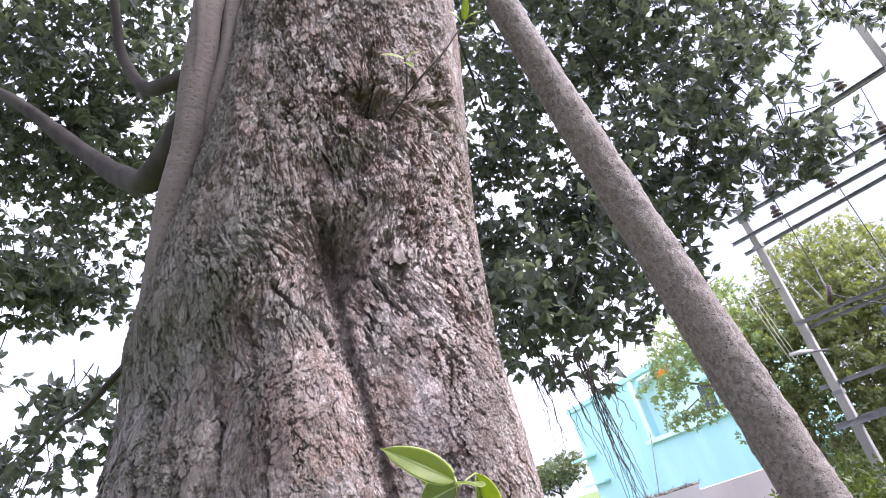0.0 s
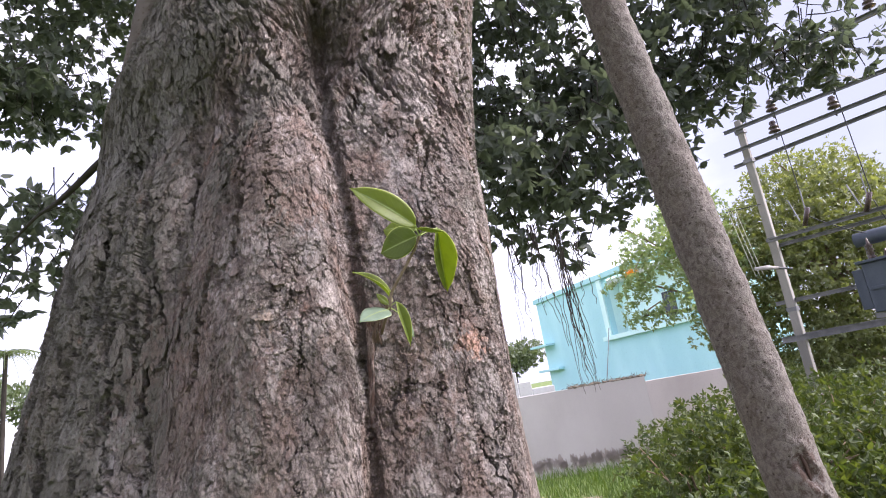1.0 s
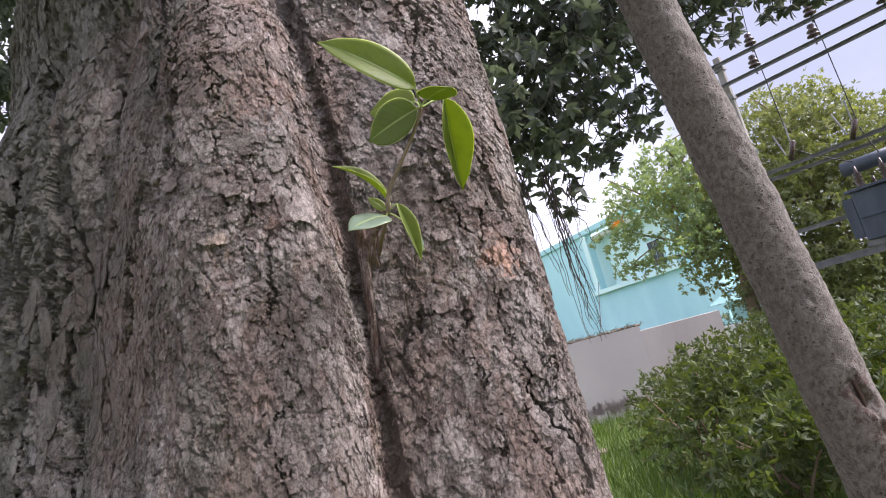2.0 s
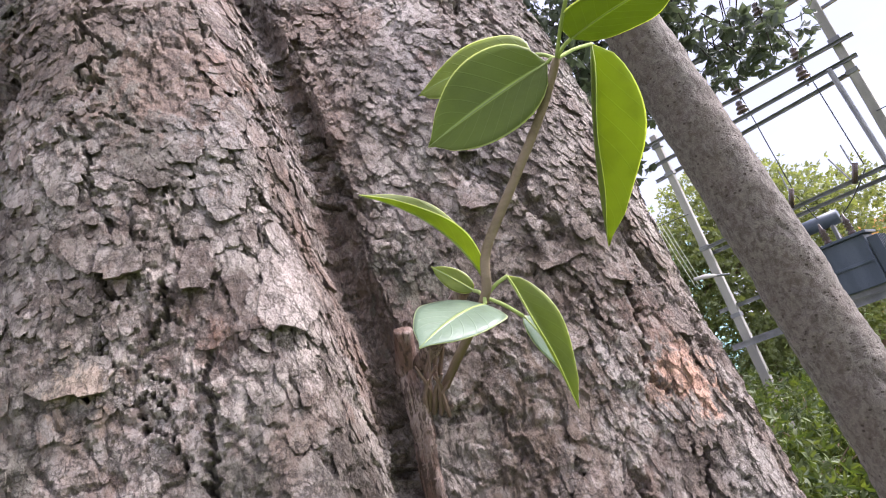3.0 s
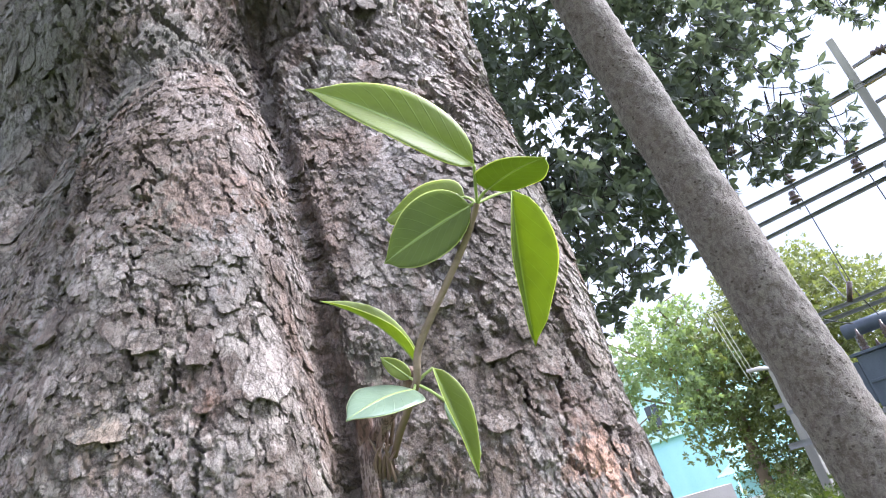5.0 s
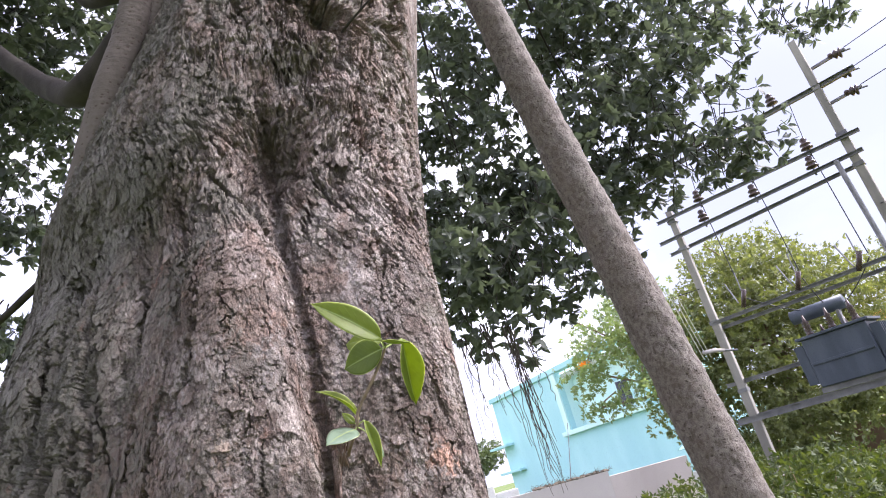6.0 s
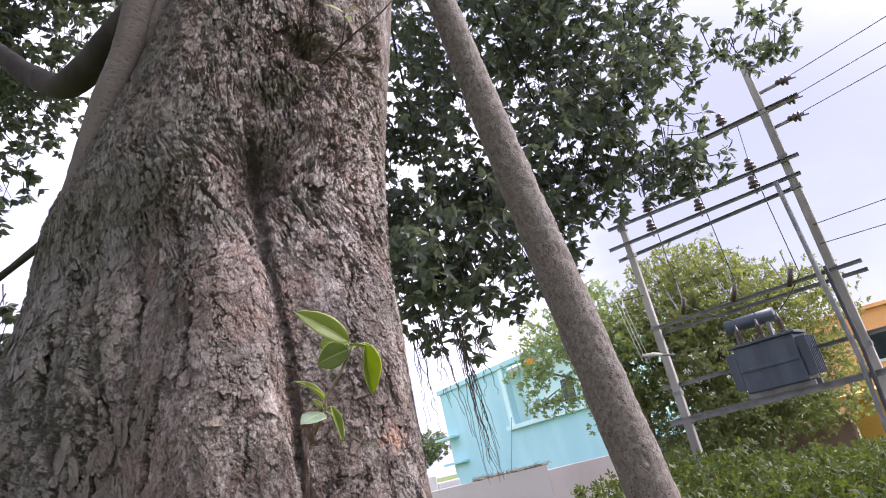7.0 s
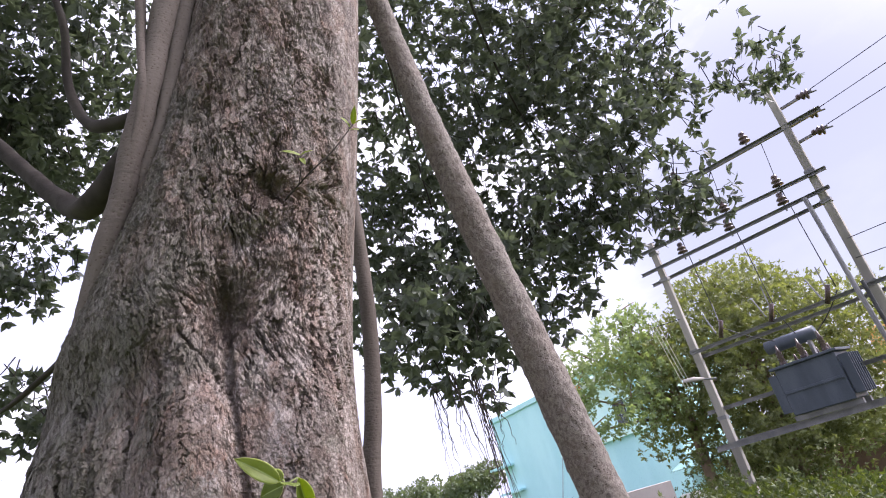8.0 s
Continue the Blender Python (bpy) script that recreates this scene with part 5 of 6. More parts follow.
def pole(name, u, z_top):
    p = thing(name, "weathered pale concrete power pole", "power pole", "poles of the stand")
    s = Shape()
    a = on_stand(u, 4.5)
    a, b = Vector((a.x, a.y, -0.1)), Vector((a.x, a.y, z_top))
    d = (b - a).normalized()
    x = (ALONG - d * ALONG.dot(d)).normalized()
    m = Matrix((x, d.cross(x), d)).transposed().to_4x4()
    m.translation = a
    s.box((-0.072, -0.056, 0), (0.072, 0.056, (b - a).length), m, 0.28)
    part("shaft", s, CONCRETE, p, "", False, 0.012)
    for h in (2.1, 3.2, 4.5, 5.0):
        q = a + d * (h / d.z)
        mm = m.copy()
        mm.translation = q
        part("clamp", Shape().box((-0.073, -0.060, -0.03), (0.073, 0.060, 0.03), mm), STEEL, p, "steel band clamp")
    return p


pole("power_pole", -0.16, 5.1)
pole("power_pole", 2.60, 6.55)
channel("crossarm", -0.75, 3.0, 6.15, 6.30, 0.12, "long dark steel arm at the pole tops", 0.05, 0.075)
channel("crossarm", -0.45, 2.75, 5.34, 5.42, 0.12, "dark steel arm carrying insulators")
channel("crossarm", -0.50, 2.70, 4.97, 5.13, 0.14, "dark steel arm of a pair")
channel("crossarm", -0.50, 2.60, 4.80, 5.02, -0.14, "dark steel arm of a pair")
channel("crossarm", -0.05, 3.05, 3.45, 3.66, 0.14, "dark steel arm over the transformer")
channel("crossarm", -0.05, 3.05, 3.38, 3.56, -0.14, "dark steel arm over the transformer")
channel("crossarm", -0.25, 3.15, 2.50, 2.74, -0.16, "dark steel rail behind the transformer", 0.04, 0.06)
channel("crossarm", -0.12, 3.15, 1.95, 2.21, 0.16, "steel channel carrying the transformer", 0.055, 0.085)
channel("crossarm", -0.05, 3.15, 1.97, 2.22, -0.22, "steel channel carrying the transformer", 0.055, 0.085)


def insulator(at, tilt=0.0, size=1.0, group="pin insulators"):
    t = thing("pin_insulator", "brown glazed porcelain insulator on a steel pin", "insulator", group)
    m = Matrix.Translation(at) @ Matrix.Rotation(tilt, 4, ACROSS)
    k = size
    part("pin", Shape().lathe(m, [(0.012 * k, -0.10 * k), (0.012 * k, 0.02 * k)], 8), STEEL, t)
    part("body", Shape().lathe(m, [(0.03 * k, 0), (0.075 * k, 0.01 * k), (0.075 * k, 0.025 * k), (0.035 * k, 0.05 * k), (0.065 * k, 0.065 * k), (0.065 * k, 0.08 * k), (0.03 * k, 0.11 * k), (0.045 * k, 0.13 * k), (0.035 * k, 0.16 * k), (0.01 * k, 0.17 * k)], 14), PORCELAIN, t, "", True)
    return t


for u, z, out in ((1.86, 6.36, 0.12), (0.60, 6.30, 0.12), (2.07, 5.46, 0.12), (1.20, 5.44, 0.12), (0.34, 5.42, 0.12), (2.05, 5.16, 0.14), (1.18, 5.12, 0.14), (0.33, 5.07, 0.14)):
    insulator(on_stand(u, z, out), 0.0, 1.15)
for z in (6.62, 6.28, 5.98):
    arm = lone("side_bracket", beam(Shape(), on_stand(2.5, z, 0.05), on_stand(2.98, z + 0.04, 0.05), 0.04, 0.04), STEEL, "short steel bracket beside the pole top", "bracket", "side brackets")
    insulator(on_stand(2.93, z + 0.02, 0.05), 1.35, 1.1, "side insulators")


def wire(name, a, b, sag, r, label, material=CABLE, group="power lines"):
    a, b = Vector(a), Vector(b)
    pts = [a + (b - a) * (i / 16) - Vector((0, 0, sag * 4 * (i / 16) * (1 - i / 16))) for i in range(17)]
    return lone(name, Shape().tube(pts, r, 6), material, label, "wire", group, smooth=True)


for z in (6.66, 6.32, 6.02):
    wire("power_line", on_stand(2.97, z + 0.03, 0.05), on_stand(22, z + 1.6, 6), 0.3, 0.006, "thin power line leading off")
wire("power_line", on_stand(2.62, 4.35, 0.05), on_stand(22, 5.3, 5), 0.3, 0.006, "thin power line leading off")
wire("power_line", on_stand(2.62, 4.05, 0.05), on_stand(20, 4.5, 5), 0.3, 0.006, "thin power line leading off")
for u in (0.34, 1.20, 2.07):
    wire("drop_lead", on_stand(u, 5.60, 0.12), on_stand(u + 0.20, 3.75, 0.14), 0.06, 0.008, "thin black drooping wire lead", CABLE, "drop leads")
    wire("drop_lead", on_stand(1.25 + 0.3 * (u / 1.2), 3.22, 0.05), on_stand(u + 0.20, 3.70, 0.14), 0.04, 0.008, "thin black drooping wire lead", CABLE, "drop leads")
    wire("drop_lead", on_stand(u, 6.30, 0.12), on_stand(u, 5.62, 0.12), 0.02, 0.006, "thin black drooping wire lead", CABLE, "drop leads")
for u in (0.5, 1.3, 2.1):
    f = thing("fuse_cutout", "drop-out fuse on a steel arm", "fuse", "fuse cutouts")
    part("body", Shape().tube([on_stand(u, 3.55, 0.18), on_stand(u + 0.10, 3.80, 0.22)], 0.035, 8), PORCELAIN, f, "", True)
    part("link", Shape().tube([on_stand(u - 0.02, 3.62, 0.26), on_stand(u - 0.16, 3.98, 0.20)], 0.012, 6), STEEL, f)
    part("link", Shape().tube([on_stand(u + 0.06, 3.80, 0.22), on_stand(u + 0.02, 4.10, 0.16)], 0.010, 6), STEEL, f)
lone("cable_pipe", Shape().tube([on_stand(2.36, 5.10, 0.22), on_stand(2.52, 3.6, 0.22), on_stand(2.66, 2.5, 0.22), on_stand(2.75, 0.0, 0.22)], 0.035, 10), STEEL, "grey steel cable pipe beside the pole", "pipe")
lone("cable_pipe", Shape().tube([on_stand(2.62, 3.7, 0.24), on_stand(2.74, 2.5, 0.24), on_stand(2.84, 0.0, 0.24)], 0.028, 10), CABLE, "grey steel cable pipe beside the pole", "pipe")
wire("tie_wire", on_stand(-0.12, 4.06, 0.04), on_stand(-0.66, 4.06, 0.1), 0.0, 0.006, "thin wire tied to the pole", CABLE, "")
for k, (u, z) in enumerate(((-0.62, 4.06), (-0.56, 4.06), (-0.50, 4.06))):
    wire("hanging_strip", on_stand(u, z, 0.1), on_stand(u + 0.26, 2.95, 0.1), 0.03, 0.006, "pale cloth strip hanging by the pole", WIRE, "hanging strips")
lamp = thing("street_lamp", "small white street lamp on a short arm", "lamp")
part("arm", Shape().tube([on_stand(0.18, 2.98, 0.08), on_stand(-0.05, 3.03, 0.20)], 0.016, 8), STEEL, lamp)
part("head", Shape().tube([on_stand(0.02, 3.02, 0.16), on_stand(-0.12, 3.05, 0.22), on_stand(-0.28, 3.06, 0.28)], [0.03, 0.05, 0.035], 10, 0.6), CONCRETE, lamp, "dull white lamp head", True)


def transformer():
    t = thing("transformer", "blue-grey distribution transformer on steel channels", "transformer")
    m = Matrix((ALONG, ACROSS, Vector((0, 0, 1)))).transposed().to_4x4()
    m.translation = on_stand(1.60, 2.22, -0.03)
    part("tank", Shape().box((-0.42, -0.30, 0), (0.42, 0.30, 0.66), m), TANK, t, "", False, 0.015)
    part("lid", Shape().box((-0.47, -0.35, 0.662), (0.47, 0.35, 0.70), m), TANK, t, "flanged tank lid", False, 0.006)
    part("stiffener", Shape().box((-0.40, 0.302, 0.30), (0.40, 0.325, 0.34), m), TANK, t, "", False, 0.004)
    for sx in (-1, 1):
        for k in range(6):
            y = -0.25 + k * 0.10
            part("radiator_fin", Shape().box((min(sx * 0.43, sx * 0.56), y - 0.012, 0.06), (max(sx * 0.43, sx * 0.56), y + 0.012, 0.60), m), TANK, t, "", False, 0.005)
    part("conservator", Shape().tube([m @ Vector((-0.50, -0.05, 1.02)), m @ Vector((0.22, -0.05, 1.02))], 0.10, 18), TANK, t, "round oil drum on brackets", True)
    for x in (-0.38, 0.10):
        part("bracket", Shape().box((x - 0.02, -0.10, 0.70), (x + 0.02, 0.0, 0.95), m), STEEL, t)
    for x in (-0.30, 0.0, 0.30):
        b = part("bushing", Shape().lathe(m @ Matrix.Translation((x, 0.16, 0.70)), [(0.05, 0), (0.05, 0.04), (0.03, 0.06), (0.055, 0.08), (0.03, 0.11), (0.055, 0.13), (0.03, 0.16), (0.05, 0.18), (0.025, 0.22), (0.012, 0.30)], 12), PORCELAIN, t, "brown ribbed bushing", True)
    for x in (-0.24, -0.08, 0.08, 0.24):
        part("bushing", Shape().lathe(m @ Matrix.Translation((x, -0.24, 0.70)), [(0.03, 0), (0.03, 0.05), (0.02, 0.08), (0.012, 0.14)], 10), PORCELAIN, t, "small low-voltage bushing", True)
    for y in (-0.18, 0.18):
        part("skid", Shape().box((-0.46, y - 0.035, -0.075), (0.46, y + 0.035, -0.003), m), STEEL, t)
    return t


transformer()

# ---- house, walls ----
def wall_between(shape, a, b, z0, z1, thick):
    a, b = Vector((a[0], a[1], 0)), Vector((b[0], b[1], 0))
    d = (b - a).normalized()
    m = Matrix((d, Vector((-d.y, d.x, 0)), Vector((0, 0, 1)))).transposed().to_4x4()
    m.translation = a
    shape.box((0, 0, z0), ((b - a).length, thick, z1), m)
    return m


# the long side face runs from the far corner F towards the near corner G
F, G = Vector((7.32, 29.15)), Vector((10.40, 18.75))
HD = (G - F).normalized()
HN = Vector((-HD.y, HD.x))
if HN.x < 0:
    HN = -HN                      # into the house
hm = Matrix((Vector((HD.x, HD.y, 0)), Vector((HN.x, HN.y, 0)), Vector((0, 0, 1)))).transposed().to_4x4()
hm.translation = Vector((F.x, F.y, 0))
HL = (G - F).length
house = thing("house", "turquoise plastered two-storey house with a flat parapet roof", "house")
# outer leaf in pieces round the recessed balcony bay
R0, R1, SILL, HEAD = 5.2, 9.5, 2.82, 5.02
part("wall", Shape().box((0, 0, -0.05), (R0, 0.25, 5.20), hm), TURQ, house)
part("wall", Shape().box((R0, 0, -0.05), (R1, 0.25, SILL), hm), TURQ, house)
part("wall", Shape().box((R0, 0, HEAD), (R1, 0.25, 5.20), hm), TURQ, house)
part("wall", Shape().box((R1, 0, -0.05), (HL, 0.25, 5.20), hm), TURQ, house)
part("wall", Shape().box((0, 0.252, -0.05), (0.25, 3.4, 5.20), hm), TURQ, house)
part("wall", Shape().box((HL - 0.25, 0.252, -0.05), (HL, 3.4, 5.20), hm), TURQ, house)
part("recess_wall", Shape().box((R0 - 0.1, 0.75, 0.1), (R1 + 0.1, 0.95, 5.14), hm), MINT, house, "pale mint plaster set back in a bay")
part("reveal", Shape().box((R0 - 0.2, 0.252, 0.1), (R0 - 0.003, 0.748, 5.14), hm), MINT, house, "pale mint side of the bay")
part("reveal", Shape().box((R1 + 0.003, 0.252, 0.1), (R1 + 0.2, 0.748, 5.14), hm), MINT, house, "pale mint side of the bay")
part("back_wall", Shape().box((0.252, 3.2, -0.05), (HL - 0.252, 3.4, 5.2), hm), TURQ, house)
part("roof", Shape().box((0.252, 0.252, 4.8), (HL - 0.252, 3.198, 4.95), hm), WHITEWASH, house, "flat concrete roof")
part("parapet_band", Shape().box((-0.12, -0.10, 5.04), (HL + 0.12, -0.003, 5.26), hm), TURQ, house, "", False, 0.02)
part("pilaster", Shape().box((R0 - 0.30, -0.07, SILL - 0.1), (R0 - 0.02, -0.003, 5.03), hm), MINT, house, "pale mint pilaster", False, 0.01)
part("ledge", Shape().box((R0 - 0.45, -0.18, SILL - 0.16), (R1 + 0.3, -0.003, SILL + 0.002), hm), MINT, house, "pale mint sill ledge", False, 0.01)
part("sunshade", Shape().box((-0.55, -0.45, 3.05), (0.9, -0.003, 3.15), hm), TURQ, house, "thin concrete sunshade", False, 0.01)
part("sunshade", Shape().box((-0.45, -0.30, 1.95), (1.3, -0.003, 2.05), hm), TURQ, house, "thin concrete sunshade", False, 0.01)
win = part("window", Shape().box((R0 + 2.3, 0.70, 2.98), (R0 + 3.05, 0.748, 3.98), hm), MINT, house, "small window with dark panes")
part("pane", Shape().box((R0 + 2.36, 0.685, 3.04), (R0 + 2.66, 0.698, 3.92), hm), GLASS, win)
part("pane", Shape().box((R0 + 2.69, 0.685, 3.04), (R0 + 2.99, 0.698, 3.92), hm), GLASS, win)
part("window_frame", Shape().box((R0 + 2.22, 0.66, 3.99), (R0 + 3.13, 0.748, 4.07), hm), TURQ, win)

# lean-to beside it
a, b = polar(28.2, 0, 18.2), polar(32.4, 0, 17.4)
shed = thing("lean_to_shed", "lean-to with a pale blue sheet roof and brown doorway", "shed")
sd = (b - a).normalized()
sm = Matrix((sd, Vector((-sd.y, sd.x, 0)), Vector((0, 0, 1)))).transposed().to_4x4()
sm.translation = Vector((a.x, a.y, 0))
SL = (b - a).length
part("wall", Shape().box((0, 0.5, -0.05), (SL * 0.62, 0.7, 1.50), sm), TURQ, shed)
part("doorway", Shape().box((SL * 0.62, 0.55, -0.05), (SL * 0.86, 0.7, 1.40), sm), BRICKY, shed, "red-brown recessed doorway")
part("post", Shape().box((SL * 0.86, 0.35, -0.05), (SL * 0.93, 0.6, 1.30), sm), BRICKY, shed)
for k in range(7):
    x0, x1 = -0.2 + (SL + 0.4) * k / 7, -0.2 + (SL + 0.4) * (k + 1) / 7 + 0.03
    sheet = Shape()
    for j in range(7):
        xa, za = x0 + (x1 - x0) * j / 6, 0.03 * (j % 2)
        sheet.v += [sm @ Vector(p) for p in ((xa, -0.1, 1.28 + za), (xa, 1.6, 1.78 + za), (xa, -0.1, 1.27 + za), (xa, 1.6, 1.77 + za))]
    for j in range(6):
        q = 4 * j
        sheet.f += [(q, q + 4, q + 5, q + 1), (q + 2, q + 3, q + 7, q + 6), (q, q + 2, q + 6, q + 4), (q + 1, q + 5, q + 7, q + 3)]
    sheet.f += [(0, 1, 3, 2), (24, 26, 27, 25)]
    part("roof_sheet", sheet, SHEET, shed, "ribbed pale blue roof sheet")

# compound wall
WA, WB, WC = polar(9.0, 0, 11.6), polar(21.6, 0, 11.6), polar(27.9, 0, 11.86)
compound = Shape()
wall_between(compound, WA, WB, -0.05, 1.385, 0.2)
cw = lone("compound_wall", compound, RENDERED, "grey cement-plastered compound wall stained at its foot", "wall", kind="structure")
ret = Shape()
wd_ret = (WC - WB).normalized()
wall_between(ret, WB + wd_ret * 0.002, WC, -0.05, 1.30, 0.2)
lone("compound_wall_return", ret, STAINED, "pinkish cement-plastered wall beside the grey one", "wall", kind="structure")
# flaked plaster patches along the wall's foot
rng = random.Random(8)
wd = (WB - WA).normalized()
wn_ = Vector((wd.y, -wd.x, 0))
if wn_.dot(-WA) < 0:
    wn_ = -wn_
fl = Shape()
for k in range(120):
    s0 = rng.uniform(0.2, (WB - WA).length - 0.2)
    z0 = 0.19 + rng.uniform(-0.05, 0.06)
    n = 15
    b0 = len(fl.v)
    rx, rz = rng.uniform(0.02, 0.07), rng.uniform(0.05, 0.12)
    for i in range(n):
        a = 2 * math.pi * i / n
        rr = rng.uniform(0.35, 1.15)
        c = WA + wd * (s0 + rx * rr * math.cos(a)) + Vector((0, 0, z0 + rz * rr * math.sin(a)))
        c.z += -WA.z
        fl.v.append(c + wn_ * 0.004)
    for i in range(n):
        fl.v.append(fl.v[b0 + i] - wn_ * 0.003)
    fl.f.append(tuple(b0 + i for i in range(n)))
    for i in range(n):
        j = (i + 1) % n
        fl.f.append((b0 + i, b0 + n + i, b0 + n + j, b0 + j))
tagged(part("flaked_plaster", fl, FLAKE, cw, "dark flaked patches along the foot of the wall"), kind="stuff")
# dry twigs and rubble lying on the wall's top
rub = Shape()
for k in range(60):
    s0 = rng.uniform(1.2, 2.4) if k % 2 else rng.uniform(2.0, (WB - WA).length)
    c = WA + wd * s0 - wn_ * rng.uniform(0.03, 0.17)
    c.z = 1.385
    r = rng.uniform(0.015, 0.045)
    rub.lathe(Matrix.Translation(c), [(r, -0.01), (r * 1.2, r * 0.4), (r * 0.5, r)], 6)
lone("rubble", rub, WEED, "loose dark rubble and dry weeds on the wall top", "rubble", kind="stuff")
weeds = Shape()
for k in range(260):
    s0 = 1.3 + 1.3 * rng.random() ** 1.5 if k % 4 else rng.uniform(1.2, (WB - WA).length - 0.1)
    c = WA + wd * s0 - wn_ * rng.uniform(0.02, 0.18)
    c.z = 1.38
    d = Vector((rng.uniform(-1, 1), rng.uniform(-1, 1), rng.uniform(0.1, 0.9))).normalized() * rng.uniform(0.05, 0.16)
    weeds.tube([c, c + d * 0.5 + Vector((0, 0, 0.01)), c + d - Vector((0, 0, 0.02))], [0.004, 0.003, 0.0015], 4)
lone("dry_weeds", weeds, WEED, "tangle of dry brown weeds on the wall top", "weeds", kind="stuff")
blk = thing("plastered_step_wall", "white plastered stepped wall end", "wall")
bm_ = Matrix.Translation(polar(10.9, 0, 14.0) * 1.0)
bm_.translation.z = 0
bm_ = bm_ @ Matrix.Rotation(-0.2, 4, "Z")
part("block", Shape().box((-0.45, 0, -0.05), (0.05, 0.4, 1.86), bm_), WHITEWASH, blk, "", False, 0.015)
part("block", Shape().box((0.053, 0, -0.05), (0.33, 0.4, 1.64), bm_), WHITEWASH, blk, "", False, 0.015)
part("block", Shape().box((0.333, 0, -0.05), (0.8, 0.4, 1.48), bm_), WHITEWASH, blk, "", False, 0.015)

# buildings past the stand
def plain_house(name, az0, az1, dist, z, material, label, windows=2):
    a, b = polar(az0, 0, dist), polar(az1, 0, dist)
    d = (b - a)
    d.z = 0
    ln = d.length
    d.normalize()
    m = Matrix((d, Vector((-d.y, d.x, 0)), Vector((0, 0, 1)))).transposed().to_4x4()
    m.translation = Vector((a.x, a.y, 0))
    h = thing(name, label, "house")
    part("wall", Shape().box((0, 0, -0.05), (ln, 6, z), m), material, h, "", False, 0.02)
    part("roof", Shape().box((-0.25, -0.25, z + 0.002), (ln + 0.25, 6.2, z + 0.16), m), material, h, "flat roof slab with an overhang", False, 0.02)
    for k in range(windows):
        x = ln * (k + 0.6) / (windows + 0.4)
        w = part("window", Shape().box((x - 0.55, -0.05, z - 2.0), (x + 0.55, -0.003, z - 0.8), m), WHITEWASH, h)
        part("pane", Shape().box((x - 0.45, -0.065, z - 1.9), (x + 0.45, -0.052, z - 0.9), m), GLASS, w)
    return h


plain_house("orange_house", 44.4, 62, 30.0, 4.0, ORANGE, "orange plastered house with a flat roof slab")
plain_house("yellow_house", 45.2, 70, 17.0, 1.15, YELLOW, "low ochre-yellow plastered building", 0)
bw = Shape()
wall_between(bw, polar(31.5, 0, 17.5), polar(45.0, 0, 16.5), -0.05, 0.95, 0.25)
lone("old_wall", bw, BRICKY, "old red-brown masonry wall behind shrubs", "wall", kind="structure", bevel=0.02)
sw = Shape()
wall_between(sw, polar(27.8, 0, 15.5), polar(31.3, 0, 15.0), -0.05, 0.85, 0.2)
lone("white_low_wall", sw, WHITEWASH, "low whitewashed wall", "wall", kind="structure", bevel=0.02)
wire("stay_wire", LEAN @ polar(19.4, 4.2, 19.0), LEAN @ polar(17.8, -4.6, 11.7), 0.05, 0.010, "thin cable hanging down the wall", CABLE, "service cables")


# ---- trees and shrubs behind ----
def mass(az, el, dist, rx, rz, n):
    return (LEAN @ polar(az, el, dist), (rx, rx, rz), n)


def back_tree(name, foot, height, blobs, material, label, seed, size, per, bark=TWIG, holes=0.1, arm=0.07):
    t = thing(name, label, "tree", at=(0, 0, 0))
    foot = Vector((foot[0], foot[1], -0.05))
    top = foot + Vector((0.2, 0.1, height * 0.55))
    limb("trunk", [foot, foot + Vector((0.1, 0, height * 0.25)), top], 0.16, 0.09, bark, t, "", 12)
    rng = random.Random(seed)
    for k, (mid, rad, n) in enumerate(blobs):
        mid = Vector(mid)
        limb("limb", [top - Vector((0, 0, 0.3)), (top + mid) / 2 + Vector((rng.uniform(-0.3, 0.3), 0, rng.uniform(-0.2, 0.3))), mid, mid + Vector((rng.uniform(-0.6, 0.6), rng.uniform(-0.3, 0.3), rad[2] * 0.8))], arm, 0.012, bark, t, "", 8, 5)
    foliage("crown", blobs, material, t, "", seed, size, per, 0.2, holes, None, leaf_small)
    return t


f = polar(37, 0, 15.5)
back_tree("green_tree", f, 6, [mass(34, 7, 15.5, 2.0, 1.2, 1750), mass(38, 10.5, 15.5, 1.9, 1.1, 1875), mass(36, 13.5, 15.5, 1.4, 0.85, 1050), mass(30, 9.5, 15.2, 1.5, 1.0, 1200), mass(42.5, 9.5, 15.5, 1.6, 0.9, 1050), mass(43.2, 6.0, 15.0, 0.9, 0.6, 420), mass(39, 5, 15.2, 2.2, 0.9, 1200), mass(31, 4, 15.5, 1.5, 0.9, 800), mass(39, 1.5, 15.0, 1.6, 0.8, 800), mass(43.8, 2.2, 14.8, 1.1, 0.6, 420), mass(35.5, 1.0, 15.0, 1.4, 0.8, 600)],
          LEAF_TREE, "leafy light green tree behind the power poles", 21, 0.105, 6, TWIG, 0.20, 0.04)
f = polar(30.3, 0, 15.2)
back_tree("feathery_tree", f, 5, [mass(24.5, 10.5, 14.2, 0.95, 0.75, 260), mass(22.3, 8.2, 14.0, 0.8, 0.6, 170), mass(27.5, 11.5, 14.3, 1.0, 0.85, 300), mass(26.5, 6.5, 14.0, 1.1, 0.6, 220), mass(29, 8, 14.4, 0.9, 0.8, 240), mass(22.5, 5.0, 13.9, 0.55, 0.3, 60), mass(27, 13.8, 14.3, 0.7, 0.4, 110)],
          LEAF_FEATHER, "airy grey-green tree with fine leaflets", 22, 0.10, 7, TWIG, 0.22, 0.03)
bl = thing("orange_blossom", "bright orange blossom at a branch tip", "flower")
